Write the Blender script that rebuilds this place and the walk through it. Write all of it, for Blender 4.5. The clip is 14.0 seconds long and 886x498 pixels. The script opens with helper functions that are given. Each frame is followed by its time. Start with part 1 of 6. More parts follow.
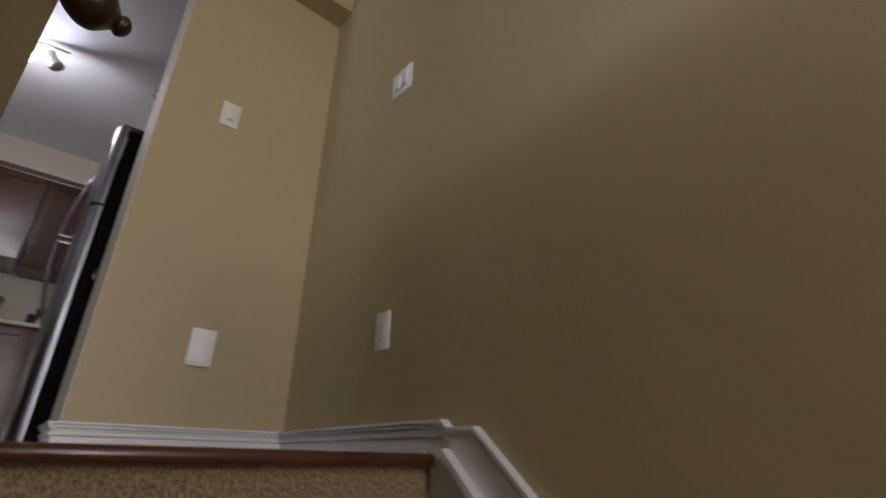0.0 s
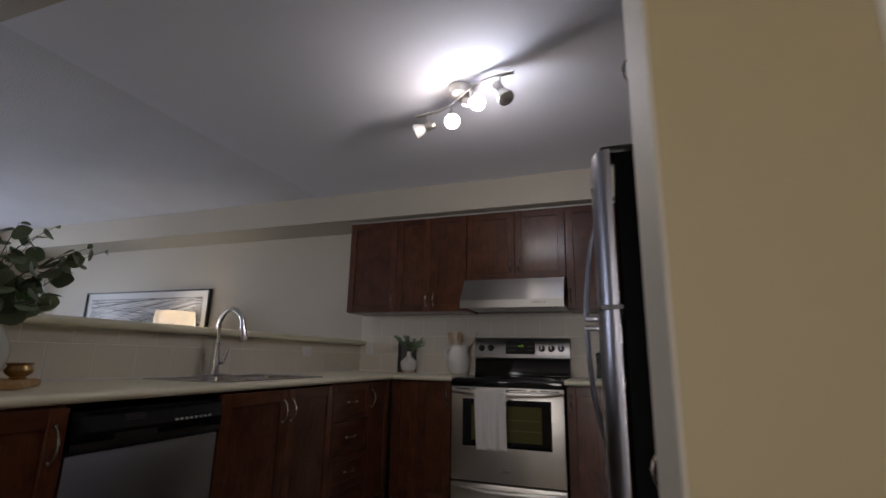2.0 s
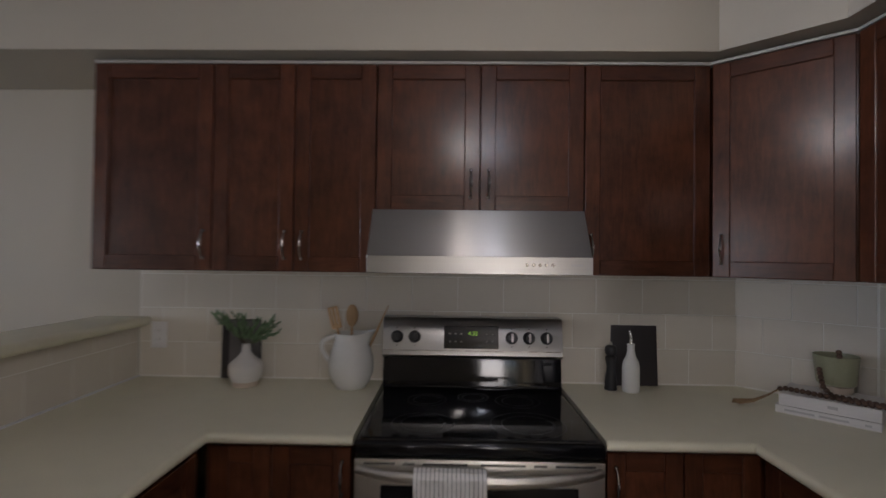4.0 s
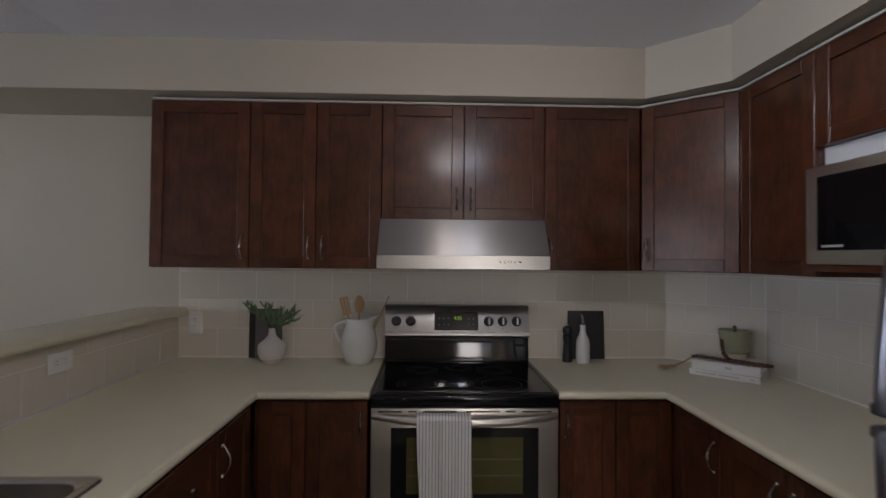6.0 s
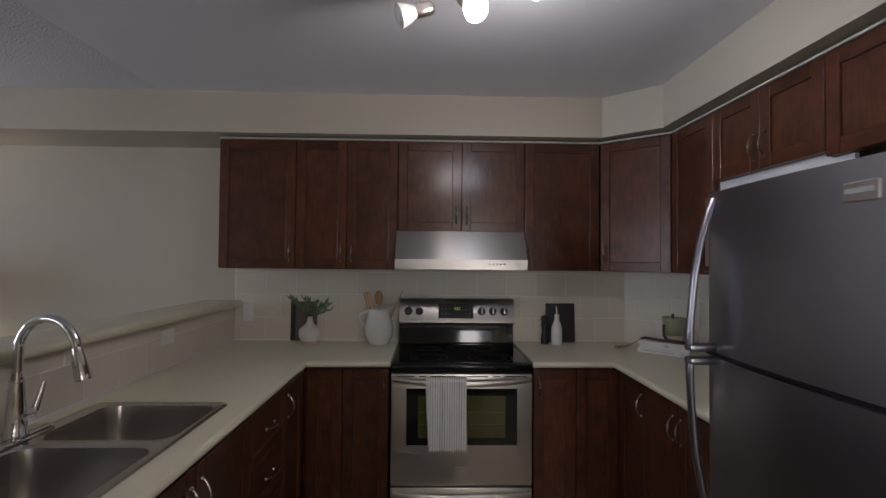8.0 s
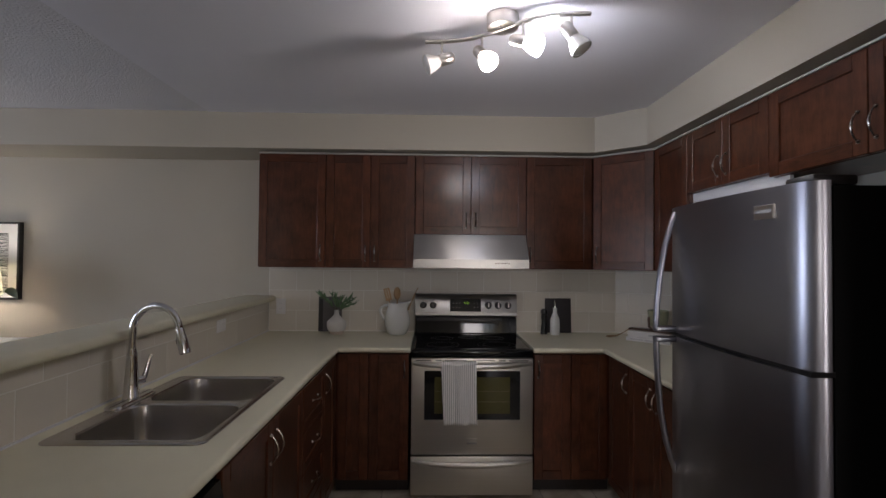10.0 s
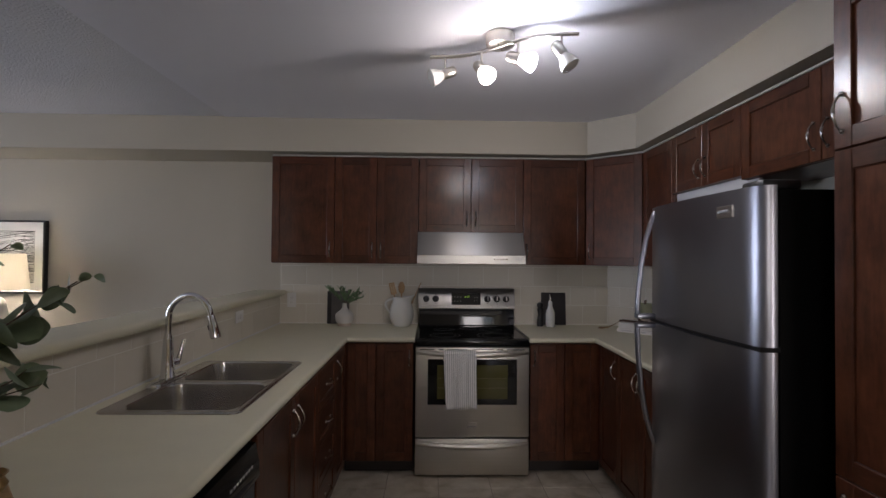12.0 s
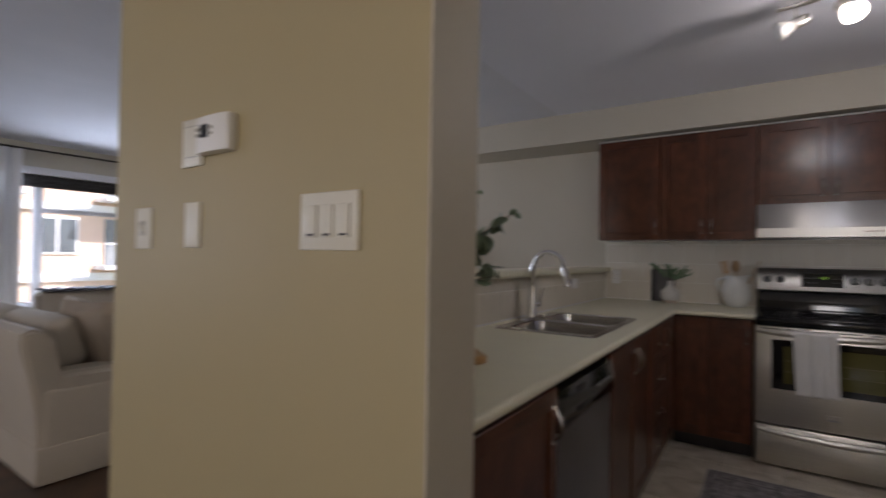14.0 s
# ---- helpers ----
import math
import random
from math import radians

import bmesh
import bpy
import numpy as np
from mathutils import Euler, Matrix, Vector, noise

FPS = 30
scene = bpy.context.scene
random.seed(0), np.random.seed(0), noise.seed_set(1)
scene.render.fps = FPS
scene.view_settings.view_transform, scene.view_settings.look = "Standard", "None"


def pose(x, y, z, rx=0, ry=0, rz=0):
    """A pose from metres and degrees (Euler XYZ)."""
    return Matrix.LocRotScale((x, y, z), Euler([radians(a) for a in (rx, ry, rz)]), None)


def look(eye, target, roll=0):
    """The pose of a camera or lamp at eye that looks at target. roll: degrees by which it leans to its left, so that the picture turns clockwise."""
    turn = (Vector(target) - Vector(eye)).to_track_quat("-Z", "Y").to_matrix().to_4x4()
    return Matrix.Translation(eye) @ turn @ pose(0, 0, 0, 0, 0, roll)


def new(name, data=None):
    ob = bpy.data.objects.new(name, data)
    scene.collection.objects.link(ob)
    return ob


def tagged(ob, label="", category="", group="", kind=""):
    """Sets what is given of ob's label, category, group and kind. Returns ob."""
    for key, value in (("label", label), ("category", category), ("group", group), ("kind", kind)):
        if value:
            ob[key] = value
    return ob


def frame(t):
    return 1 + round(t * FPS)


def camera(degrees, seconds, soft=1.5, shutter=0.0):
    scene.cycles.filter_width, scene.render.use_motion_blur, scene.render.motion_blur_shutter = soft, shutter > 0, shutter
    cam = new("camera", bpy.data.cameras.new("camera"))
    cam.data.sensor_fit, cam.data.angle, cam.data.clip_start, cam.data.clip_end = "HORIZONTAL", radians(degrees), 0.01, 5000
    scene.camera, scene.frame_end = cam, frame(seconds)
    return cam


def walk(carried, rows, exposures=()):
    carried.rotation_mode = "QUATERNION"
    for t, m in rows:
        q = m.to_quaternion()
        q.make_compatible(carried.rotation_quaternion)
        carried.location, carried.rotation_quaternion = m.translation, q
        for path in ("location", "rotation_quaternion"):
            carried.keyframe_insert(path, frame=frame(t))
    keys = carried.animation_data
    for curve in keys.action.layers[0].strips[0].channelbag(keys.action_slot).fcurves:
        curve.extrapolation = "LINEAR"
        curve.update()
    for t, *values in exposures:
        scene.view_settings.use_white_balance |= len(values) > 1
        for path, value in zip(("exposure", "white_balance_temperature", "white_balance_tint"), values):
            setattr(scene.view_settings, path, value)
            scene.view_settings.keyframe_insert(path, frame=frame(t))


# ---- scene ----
cam = camera(85.6, 14.0, shutter=0.35)
PATH = [
    (0, (-0.218, -0.089, 0.039), (0.972, 1.296, 0.854), 0.9),
    (0.3, (-0.082, 0.086, 0.128), (0.821, 1.67, 0.952), 0.9),
    (0.5, (0.004, 0.239, 0.196), (0.662, 1.934, 1.024), 0.8),
    (0.6, (0.030, 0.318, 0.240), (0.522, 2.092, 1.052), 0.9),
    (1, (0.073, 0.592, 0.405), (0.066, 2.431, 1.191), 1.0),
    (1.5, (0.009, 0.942, 0.726), (-0.439, 2.788, 1.352), 1.4),
    (2, (-0.145, 1.192, 1.052), (-0.81, 3.025, 1.498), 1.1),
    (2.4, (-0.278, 1.399, 1.28), (-1.046, 3.229, 1.536), 1.0),
    (2.7, (-0.422, 1.592, 1.38), (-1.196, 3.433, 1.497), 1.0),
    (3, (-0.612, 1.87, 1.421), (-1.375, 3.718, 1.447), 0.9),
    (3.5, (-0.852, 2.445, 1.455), (-1.306, 4.393, 1.476), 0.8),
    (4, (-0.957, 3.013, 1.484), (-0.997, 5.012, 1.513), 0.7),
    (4.2, (-0.976, 3.234, 1.494), (-0.936, 5.233, 1.513), 0.6),
    (4.7, (-0.99, 3.46, 1.49), (-0.93, 5.46, 1.51), 0.5),
    (5.3, (-1.0, 3.18, 1.48), (-0.94, 5.18, 1.51), 0.5),
    (5.9, (-1.02, 2.62, 1.475), (-0.96, 4.62, 1.51), 0.5),
    (6.3, (-1.03, 2.324, 1.473), (-0.968, 4.323, 1.511), 0.5),
    (6.5, (-1.034, 2.257, 1.474), (-0.972, 4.256, 1.513), 0.5),
    (7, (-1.034, 2.133, 1.479), (-0.981, 4.132, 1.519), 0.5),
    (7.5, (-1.036, 2.006, 1.486), (-0.986, 4.005, 1.525), 0.5),
    (8, (-1.045, 1.884, 1.483), (-0.993, 3.883, 1.526), 0.5),
    (10.5, (-1.141, 1.416, 1.488), (-1.096, 3.415, 1.526), 0.5),
    (11, (-1.143, 1.365, 1.483), (-1.102, 3.364, 1.52), 0.5),
    (11.5, (-1.155, 1.32, 1.475), (-1.106, 3.319, 1.513), 0.5),
    (12, (-1.151, 1.27, 1.471), (-1.102, 3.269, 1.504), 0.5),
    (12.5, (-1.131, 1.161, 1.453), (-1.084, 3.16, 1.49), 0.5),
    (13, (-1.057, 1.057, 1.417), (-1.147, 3.055, 1.449), 0.5),
    (13.5, (-1.084, 0.969, 1.334), (-1.617, 2.896, 1.376), 0.7),
    (14, (-1.207, 0.873, 1.267), (-2.322, 2.534, 1.298), 0.9),
]
walk(cam, [(t, look(eye, target, roll)) for t, eye, target, roll in PATH], exposures=[(t, e, 6350, 19) for t, e in ((0, 1.36), (1, 1.27), (1.7, 1.14), (2.5, 1.22), (4, 1.42), (6.5, 1.40), (8, 1.40), (10.5, 1.32), (13, 1.32), (14, 1.36))])

# ---- world and large lights ----
world = bpy.data.worlds.new("sky")
scene.world = world
world.use_nodes = True
wn = world.node_tree.nodes
sky = wn.new("ShaderNodeTexSky")
sky.sky_type, sky.sun_disc = "NISHITA", False
sky.sun_elevation, sky.sun_rotation = radians(47), radians(51)
world.node_tree.links.new(sky.outputs[0], wn["Background"].inputs[0])
wn["Background"].inputs[1].default_value = 0.12


def sun_lamp():
    ld = bpy.data.lights.new("sun", "SUN")
    ld.energy, ld.angle, ld.color = 4.0, radians(0.5), (1.0, 0.95, 0.88)
    ob = new("sun", ld)
    ob.matrix_world = look((10, 8, 14), (0, 0, 0))


def area_lamp(name, at, target, w, h, power, col, spread=180):
    ld = bpy.data.lights.new(name, "AREA")
    ld.shape, ld.size, ld.size_y, ld.energy, ld.color = "RECTANGLE", w, h, power, col
    ld.spread = radians(spread)
    ob = new(name, ld)
    ob.matrix_world = look(at, target)


sun_lamp()
WINDOW_W, HALL_W, FAR_W, STAIR_W, BULB, MOUTH, HEAD_W = 23.0, 13.0, 9.0, 17.0, 4.5, 12.0, 1.36
area_lamp("window_sky", (-7.98, 3.3, 1.40), (0, 3.3, 0.5), 1.8, 1.4, WINDOW_W, (0.72, 0.84, 1.0), 135)
# fill lamp added out of view to brighten the hall walls
area_lamp("added_rear_fill", (-3.3, -3.19, 1.75), (-3.3, 2, 1.75), 1.6, 1.2, HALL_W, (1.0, 0.93, 0.82))
# second fill, added at the unseen dining end for the stair side wall
area_lamp("added_dining_fill", (-7.98, -1.5, 1.55), (0, -2.4, 1.1), 2.1, 1.3, FAR_W, (0.80, 0.90, 1.0), 125)
# invented source behind the stairs, there only to lift the stair walls
area_lamp("added_stair_fill", (-0.10, -3.19, 1.1), (1.1, 1.5, 1.1), 0.48, 2.1, STAIR_W, (1.0, 0.95, 0.88))


# ---- small tools ----
def box(bm, x0, x1, y0, y1, z0, z1, bevel=0.0, seg=2):
    r = bmesh.ops.create_cube(bm, size=1.0)
    vs = r["verts"]
    for v in vs:
        v.co = Vector(((x0 + x1) / 2 + v.co.x * (x1 - x0), (y0 + y1) / 2 + v.co.y * (y1 - y0), (z0 + z1) / 2 + v.co.z * (z1 - z0)))
    if bevel > 0:
        es = list({e for v in vs for e in v.link_edges})
        bmesh.ops.bevel(bm, geom=es, offset=bevel, segments=seg, profile=0.5, affect="EDGES")
    return bm


def boxed(*a, **k):
    return box(bmesh.new(), *a, **k)


def lathe(bm, prof, n=32, at=(0, 0, 0), m=None):
    """A turned body: prof is a row of (radius, height)."""
    rings = []
    M = m or Matrix.Translation(at)
    for r, z in prof:
        if r < 1e-5:
            rings.append([bm.verts.new(M @ Vector((0, 0, z)))])
        else:
            rings.append([bm.verts.new(M @ Vector((r * math.cos(2 * math.pi * i / n), r * math.sin(2 * math.pi * i / n), z))) for i in range(n)])
    for a, b in zip(rings, rings[1:]):
        for i in range(n):
            j = (i + 1) % n
            f = ([a[0]] if len(a) == 1 else [a[i], a[j]]) + ([b[0]] if len(b) == 1 else [b[j], b[i]])
            if len(f) > 2:
                bm.faces.new(f)
    return bm


def turned(prof, n=32, at=(0, 0, 0), m=None):
    return lathe(bmesh.new(), prof, n, at, m)


def tube(bm, pts, radius, n=10, caps=True, flat=1.0):
    """A round bar along pts; radius may be a function of 0..1."""
    pts = [Vector(p) for p in pts]
    rings = []
    up = Vector((0, 0, 1))
    prev = None
    for i, p in enumerate(pts):
        d = (pts[min(i + 1, len(pts) - 1)] - pts[max(i - 1, 0)]).normalized()
        if prev is None:
            a = d.cross(up if abs(d.z) < 0.9 else Vector((1, 0, 0))).normalized()
        else:
            a = (prev - d * prev.dot(d)).normalized()
        prev = a
        b = d.cross(a)
        r = radius(i / (len(pts) - 1)) if callable(radius) else radius
        rings.append([bm.verts.new(p + (a * math.cos(2 * math.pi * k / n) + b * flat * math.sin(2 * math.pi * k / n)) * r) for k in range(n)])
    for p, q in zip(rings, rings[1:]):
        for k in range(n):
            bm.faces.new((p[k], p[(k + 1) % n], q[(k + 1) % n], q[k]))
    if caps:
        bm.faces.new(list(reversed(rings[0])))
        bm.faces.new(rings[-1])
    return bm


def tubed(pts, radius, n=10, **k):
    return tube(bmesh.new(), pts, radius, n, **k)


def prism(bm, pts, z0, z1, bevel=0.0):
    """A plan outline pulled up from z0 to z1."""
    lo = [bm.verts.new((x, y, z0)) for x, y in pts]
    hi = [bm.verts.new((x, y, z1)) for x, y in pts]
    n = len(pts)
    bm.faces.new(list(reversed(lo)))
    bm.faces.new(hi)
    for i in range(n):
        bm.faces.new((lo[i], lo[(i + 1) % n], hi[(i + 1) % n], hi[i]))
    bmesh.ops.recalc_face_normals(bm, faces=bm.faces[:])
    if bevel:
        bmesh.ops.bevel(bm, geom=bm.edges[:], offset=bevel, segments=2, profile=0.5, affect="EDGES")
    return bm


def side_prism(bm, pts, x0, x1):
    """A side outline of (y, z) pulled along x."""
    lo = [bm.verts.new((x0, y, z)) for y, z in pts]
    hi = [bm.verts.new((x1, y, z)) for y, z in pts]
    n = len(pts)
    bm.faces.new(lo)
    bm.faces.new(list(reversed(hi)))
    for i in range(n):
        bm.faces.new((lo[i], lo[(i + 1) % n], hi[(i + 1) % n], hi[i]))
    bmesh.ops.recalc_face_normals(bm, faces=bm.faces[:])
    return bm


def moved(bm, m):
    bm.transform(m)
    return bm


def finish(bm, name, material, smooth=True, angle=35):
    bmesh.ops.recalc_face_normals(bm, faces=bm.faces[:])
    if smooth:
        lim = radians(angle)
        for f in bm.faces:
            f.smooth = True
        for e in bm.edges:
            if len(e.link_faces) == 2 and e.calc_face_angle(0) > lim:
                e.smooth = False
    me = bpy.data.meshes.new(name)
    bm.to_mesh(me)
    bm.free()
    me.materials.append(material)
    return me


def part(name, bm, material, parent, label=""):
    ob = new(name, finish(bm, name, material) if isinstance(bm, bmesh.types.BMesh) else bm)
    ob.parent = parent
    if label:
        ob["label"] = label
    return ob


def thing(name, m, label, category, group=""):
    ob = new(name)
    ob.empty_display_size = 0.1
    ob.matrix_world = m
    return tagged(ob, label, category, group)


def solid(name, bm, material, label, category, group="", m=None):
    ob = new(name, finish(bm, name, material))
    if m is not None:
        ob.matrix_world = m
    return tagged(ob, label, category, group)


def structure(name, bm, material, label="", category=""):
    ob = new(name, finish(bm, name, material))
    return tagged(ob, label or name.replace("_", " "), category or name.split("_")[0], "", "structure")


# ---- materials ----
def principled(name):
    m = bpy.data.materials.new(name)
    m.use_nodes = True
    return m, m.node_tree, m.node_tree.nodes["Principled BSDF"]


def surface(name, col, rough=0.5, metal=0.0, var=0.06, scale=3.0, grain=60.0, bump=0.02, stretch=(1, 1, 1), rough_var=0.05, coat=0.0, per_object=0.0, spec=0.5, dist=0.003):
    """Colour with broad and fine variation, uneven gloss and a fine relief."""
    m, nt, b = principled(name)
    N, L = nt.nodes, nt.links
    tc = N.new("ShaderNodeTexCoord")
    mp = N.new("ShaderNodeMapping")
    mp.inputs["Scale"].default_value = stretch
    L.new(tc.outputs["Object"], mp.inputs["Vector"])
    big = N.new("ShaderNodeTexNoise")
    big.inputs["Scale"].default_value, big.inputs["Detail"].default_value = scale, 4
    fine = N.new("ShaderNodeTexNoise")
    fine.inputs["Scale"].default_value, fine.inputs["Detail"].default_value = grain, 3
    L.new(mp.outputs[0], big.inputs["Vector"])
    L.new(mp.outputs[0], fine.inputs["Vector"])
    mix = N.new("ShaderNodeMath")
    mix.operation = "MULTIPLY_ADD"
    mix.inputs[1].default_value = 0.35
    L.new(fine.outputs["Fac"], mix.inputs[0])
    L.new(big.outputs["Fac"], mix.inputs[2])
    ramp = N.new("ShaderNodeMapRange")
    ramp.inputs["From Min"].default_value, ramp.inputs["From Max"].default_value = 0.35, 1.0
    ramp.inputs["To Min"].default_value, ramp.inputs["To Max"].default_value = 1 - var, 1 + var
    L.new(mix.outputs[0], ramp.inputs["Value"])
    hsv = N.new("ShaderNodeHueSaturation")
    hsv.inputs["Color"].default_value = (*col, 1)
    val = ramp.outputs[0]
    if per_object:
        oi = N.new("ShaderNodeObjectInfo")
        pr = N.new("ShaderNodeMapRange")
        pr.inputs["To Min"].default_value, pr.inputs["To Max"].default_value = 1 - per_object, 1 + per_object
        L.new(oi.outputs["Random"], pr.inputs["Value"])
        mul = N.new("ShaderNodeMath")
        mul.operation = "MULTIPLY"
        L.new(val, mul.inputs[0])
        L.new(pr.outputs[0], mul.inputs[1])
        val = mul.outputs[0]
    L.new(val, hsv.inputs["Value"])
    L.new(hsv.outputs[0], b.inputs["Base Color"])
    rr = N.new("ShaderNodeMapRange")
    rr.inputs["To Min"].default_value, rr.inputs["To Max"].default_value = max(0.02, rough - rough_var), min(1, rough + rough_var)
    L.new(big.outputs["Fac"], rr.inputs["Value"])
    L.new(rr.outputs[0], b.inputs["Roughness"])
    b.inputs["Metallic"].default_value = metal
    b.inputs["Specular IOR Level"].default_value = spec
    b.inputs["Coat Weight"].default_value = coat
    b.inputs["Coat Roughness"].default_value = 0.15
    if bump:
        bp = N.new("ShaderNodeBump")
        bp.inputs["Strength"].default_value, bp.inputs["Distance"].default_value = bump, dist
        L.new(fine.outputs["Fac"], bp.inputs["Height"])
        L.new(bp.outputs[0], b.inputs["Normal"])
    return m


def glow(name, col, strength):
    m, nt, b = principled(name)
    b.inputs["Base Color"].default_value = (*col, 1)
    b.inputs["Emission Color"].default_value = (*col, 1)
    b.inputs["Emission Strength"].default_value = strength
    return m


def glass(name, col=(1, 1, 1), rough=0.0):
    m, nt, b = principled(name)
    b.inputs["Base Color"].default_value = (*col, 1)
    b.inputs["Transmission Weight"].default_value = 1.0
    b.inputs["Roughness"].default_value = rough
    b.inputs["IOR"].default_value = 1.45
    return m


def cherry(name, dark, light, along="z"):
    """Stained cherry wood: streaks along the grain, cloudy figure, satin lacquer."""
    m, nt, b = principled(name)
    N, L = nt.nodes, nt.links
    tc = N.new("ShaderNodeTexCoord")
    oi = N.new("ShaderNodeObjectInfo")
    mp = N.new("ShaderNodeMapping")
    mp.inputs["Scale"].default_value = {"z": (60, 60, 9), "x": (9, 60, 60)}[along]
    off = N.new("ShaderNodeVectorMath")
    off.operation = "ADD"
    sc = N.new("ShaderNodeMath")
    sc.operation = "MULTIPLY"
    sc.inputs[1].default_value = 17.0
    L.new(oi.outputs["Random"], sc.inputs[0])
    L.new(tc.outputs["Object"], off.inputs[0])
    L.new(sc.outputs[0], off.inputs[1])
    L.new(off.outputs[0], mp.inputs["Vector"])
    gr = N.new("ShaderNodeTexNoise")
    gr.inputs["Scale"].default_value, gr.inputs["Detail"].default_value, gr.inputs["Distortion"].default_value = 1.0, 6, 0.8
    L.new(mp.outputs[0], gr.inputs["Vector"])
    cl = N.new("ShaderNodeTexNoise")
    cl.inputs["Scale"].default_value, cl.inputs["Detail"].default_value, cl.inputs["Roughness"].default_value = 7.0, 7, 0.66
    L.new(off.outputs[0], cl.inputs["Vector"])
    add = N.new("ShaderNodeMath")
    add.operation = "MULTIPLY_ADD"
    add.inputs[1].default_value = 0.6
    L.new(gr.outputs["Fac"], add.inputs[0])
    L.new(cl.outputs["Fac"], add.inputs[2])
    cr = N.new("ShaderNodeValToRGB")
    cr.color_ramp.elements[0].position, cr.color_ramp.elements[1].position = 0.36, 1.24
    cr.color_ramp.elements[0].color, cr.color_ramp.elements[1].color = (*dark, 1), (*light, 1)
    L.new(add.outputs[0], cr.inputs["Fac"])
    hs = N.new("ShaderNodeHueSaturation")
    pr = N.new("ShaderNodeMapRange")
    pr.inputs["To Min"].default_value, pr.inputs["To Max"].default_value = 0.85, 1.15
    L.new(oi.outputs["Random"], pr.inputs["Value"])
    L.new(pr.outputs[0], hs.inputs["Value"])
    L.new(cr.outputs[0], hs.inputs["Color"])
    L.new(hs.outputs[0], b.inputs["Base Color"])
    b.inputs["Roughness"].default_value = 0.38
    b.inputs["Specular IOR Level"].default_value = 0.12
    b.inputs["Coat Weight"].default_value = 0.8
    b.inputs["Coat IOR"].default_value = 1.46
    b.inputs["Coat Roughness"].default_value = 0.22
    bp = N.new("ShaderNodeBump")
    bp.inputs["Strength"].default_value, bp.inputs["Distance"].default_value = 0.08, 0.001
    L.new(gr.outputs["Fac"], bp.inputs["Height"])
    L.new(bp.outputs[0], b.inputs["Normal"])
    return m


def brushed(name, col, rough, axis):
    """Brushed metal: fine scratches along one axis."""
    st = {"x": (1.5, 220, 220), "y": (220, 1.5, 220), "z": (220, 220, 1.5)}[axis]
    return surface(name, col, rough, 1.0, 0.04, 0.9, 1.0, 0.012, st, 0.03, dist=0.0006)


def striped(name, base, line, axis, freq):
    """Woven cloth with thin stripes."""
    m, nt, b = principled(name)
    N, L = nt.nodes, nt.links
    tc = N.new("ShaderNodeTexCoord")
    wv = N.new("ShaderNodeTexWave")
    wv.bands_direction = axis
    wv.inputs["Scale"].default_value = freq
    wv.inputs["Distortion"].default_value = 0.4
    L.new(tc.outputs["Object"], wv.inputs["Vector"])
    cr = N.new("ShaderNodeValToRGB")
    cr.color_ramp.elements[0].position, cr.color_ramp.elements[1].position = 0.87, 0.95
    cr.color_ramp.elements[0].color, cr.color_ramp.elements[1].color = (*base, 1), (*line, 1)
    L.new(wv.outputs["Fac"], cr.inputs["Fac"])
    L.new(cr.outputs[0], b.inputs["Base Color"])
    b.inputs["Roughness"].default_value = 0.9
    ns = N.new("ShaderNodeTexNoise")
    ns.inputs["Scale"].default_value = 500
    L.new(tc.outputs["Object"], ns.inputs["Vector"])
    bp = N.new("ShaderNodeBump")
    bp.inputs["Strength"].default_value, bp.inputs["Distance"].default_value = 0.3, 0.001
    L.new(ns.outputs["Fac"], bp.inputs["Height"])
    L.new(bp.outputs[0], b.inputs["Normal"])
    return m


def mottled(name, cols, scale, rough, detail=6, bump=0.05, per_object=0.0, dist=0.002, distort=0.6):
    """Three colours mixed by cloudy noise, as in stone, worn rugs and bark."""
    m, nt, b = principled(name)
    N, L = nt.nodes, nt.links
    tc = N.new("ShaderNodeTexCoord")
    geo = N.new("ShaderNodeNewGeometry")
    ns = N.new("ShaderNodeTexNoise")
    ns.inputs["Scale"].default_value, ns.inputs["Detail"].default_value, ns.inputs["Distortion"].default_value = scale, detail, distort
    L.new(geo.outputs["Position"], ns.inputs["Vector"])
    cr = N.new("ShaderNodeValToRGB")
    cr.color_ramp.elements[0].position, cr.color_ramp.elements[1].position = 0.32, 0.7
    cr.color_ramp.elements[0].color, cr.color_ramp.elements[1].color = (*cols[0], 1), (*cols[2], 1)
    e = cr.color_ramp.elements.new(0.5)
    e.color = (*cols[1], 1)
    L.new(ns.outputs["Fac"], cr.inputs["Fac"])
    out = cr.outputs[0]
    if per_object:
        oi = N.new("ShaderNodeObjectInfo")
        pr = N.new("ShaderNodeMapRange")
        pr.inputs["To Min"].default_value, pr.inputs["To Max"].default_value = 1 - per_object, 1 + per_object
        L.new(oi.outputs["Random"], pr.inputs["Value"])
        hs = N.new("ShaderNodeHueSaturation")
        L.new(pr.outputs[0], hs.inputs["Value"])
        L.new(out, hs.inputs["Color"])
        out = hs.outputs[0]
    L.new(out, b.inputs["Base Color"])
    b.inputs["Roughness"].default_value = rough
    bp = N.new("ShaderNodeBump")
    bp.inputs["Strength"].default_value, bp.inputs["Distance"].default_value = bump, dist
    L.new(ns.outputs["Fac"], bp.inputs["Height"])
    L.new(bp.outputs[0], b.inputs["Normal"])
    return m


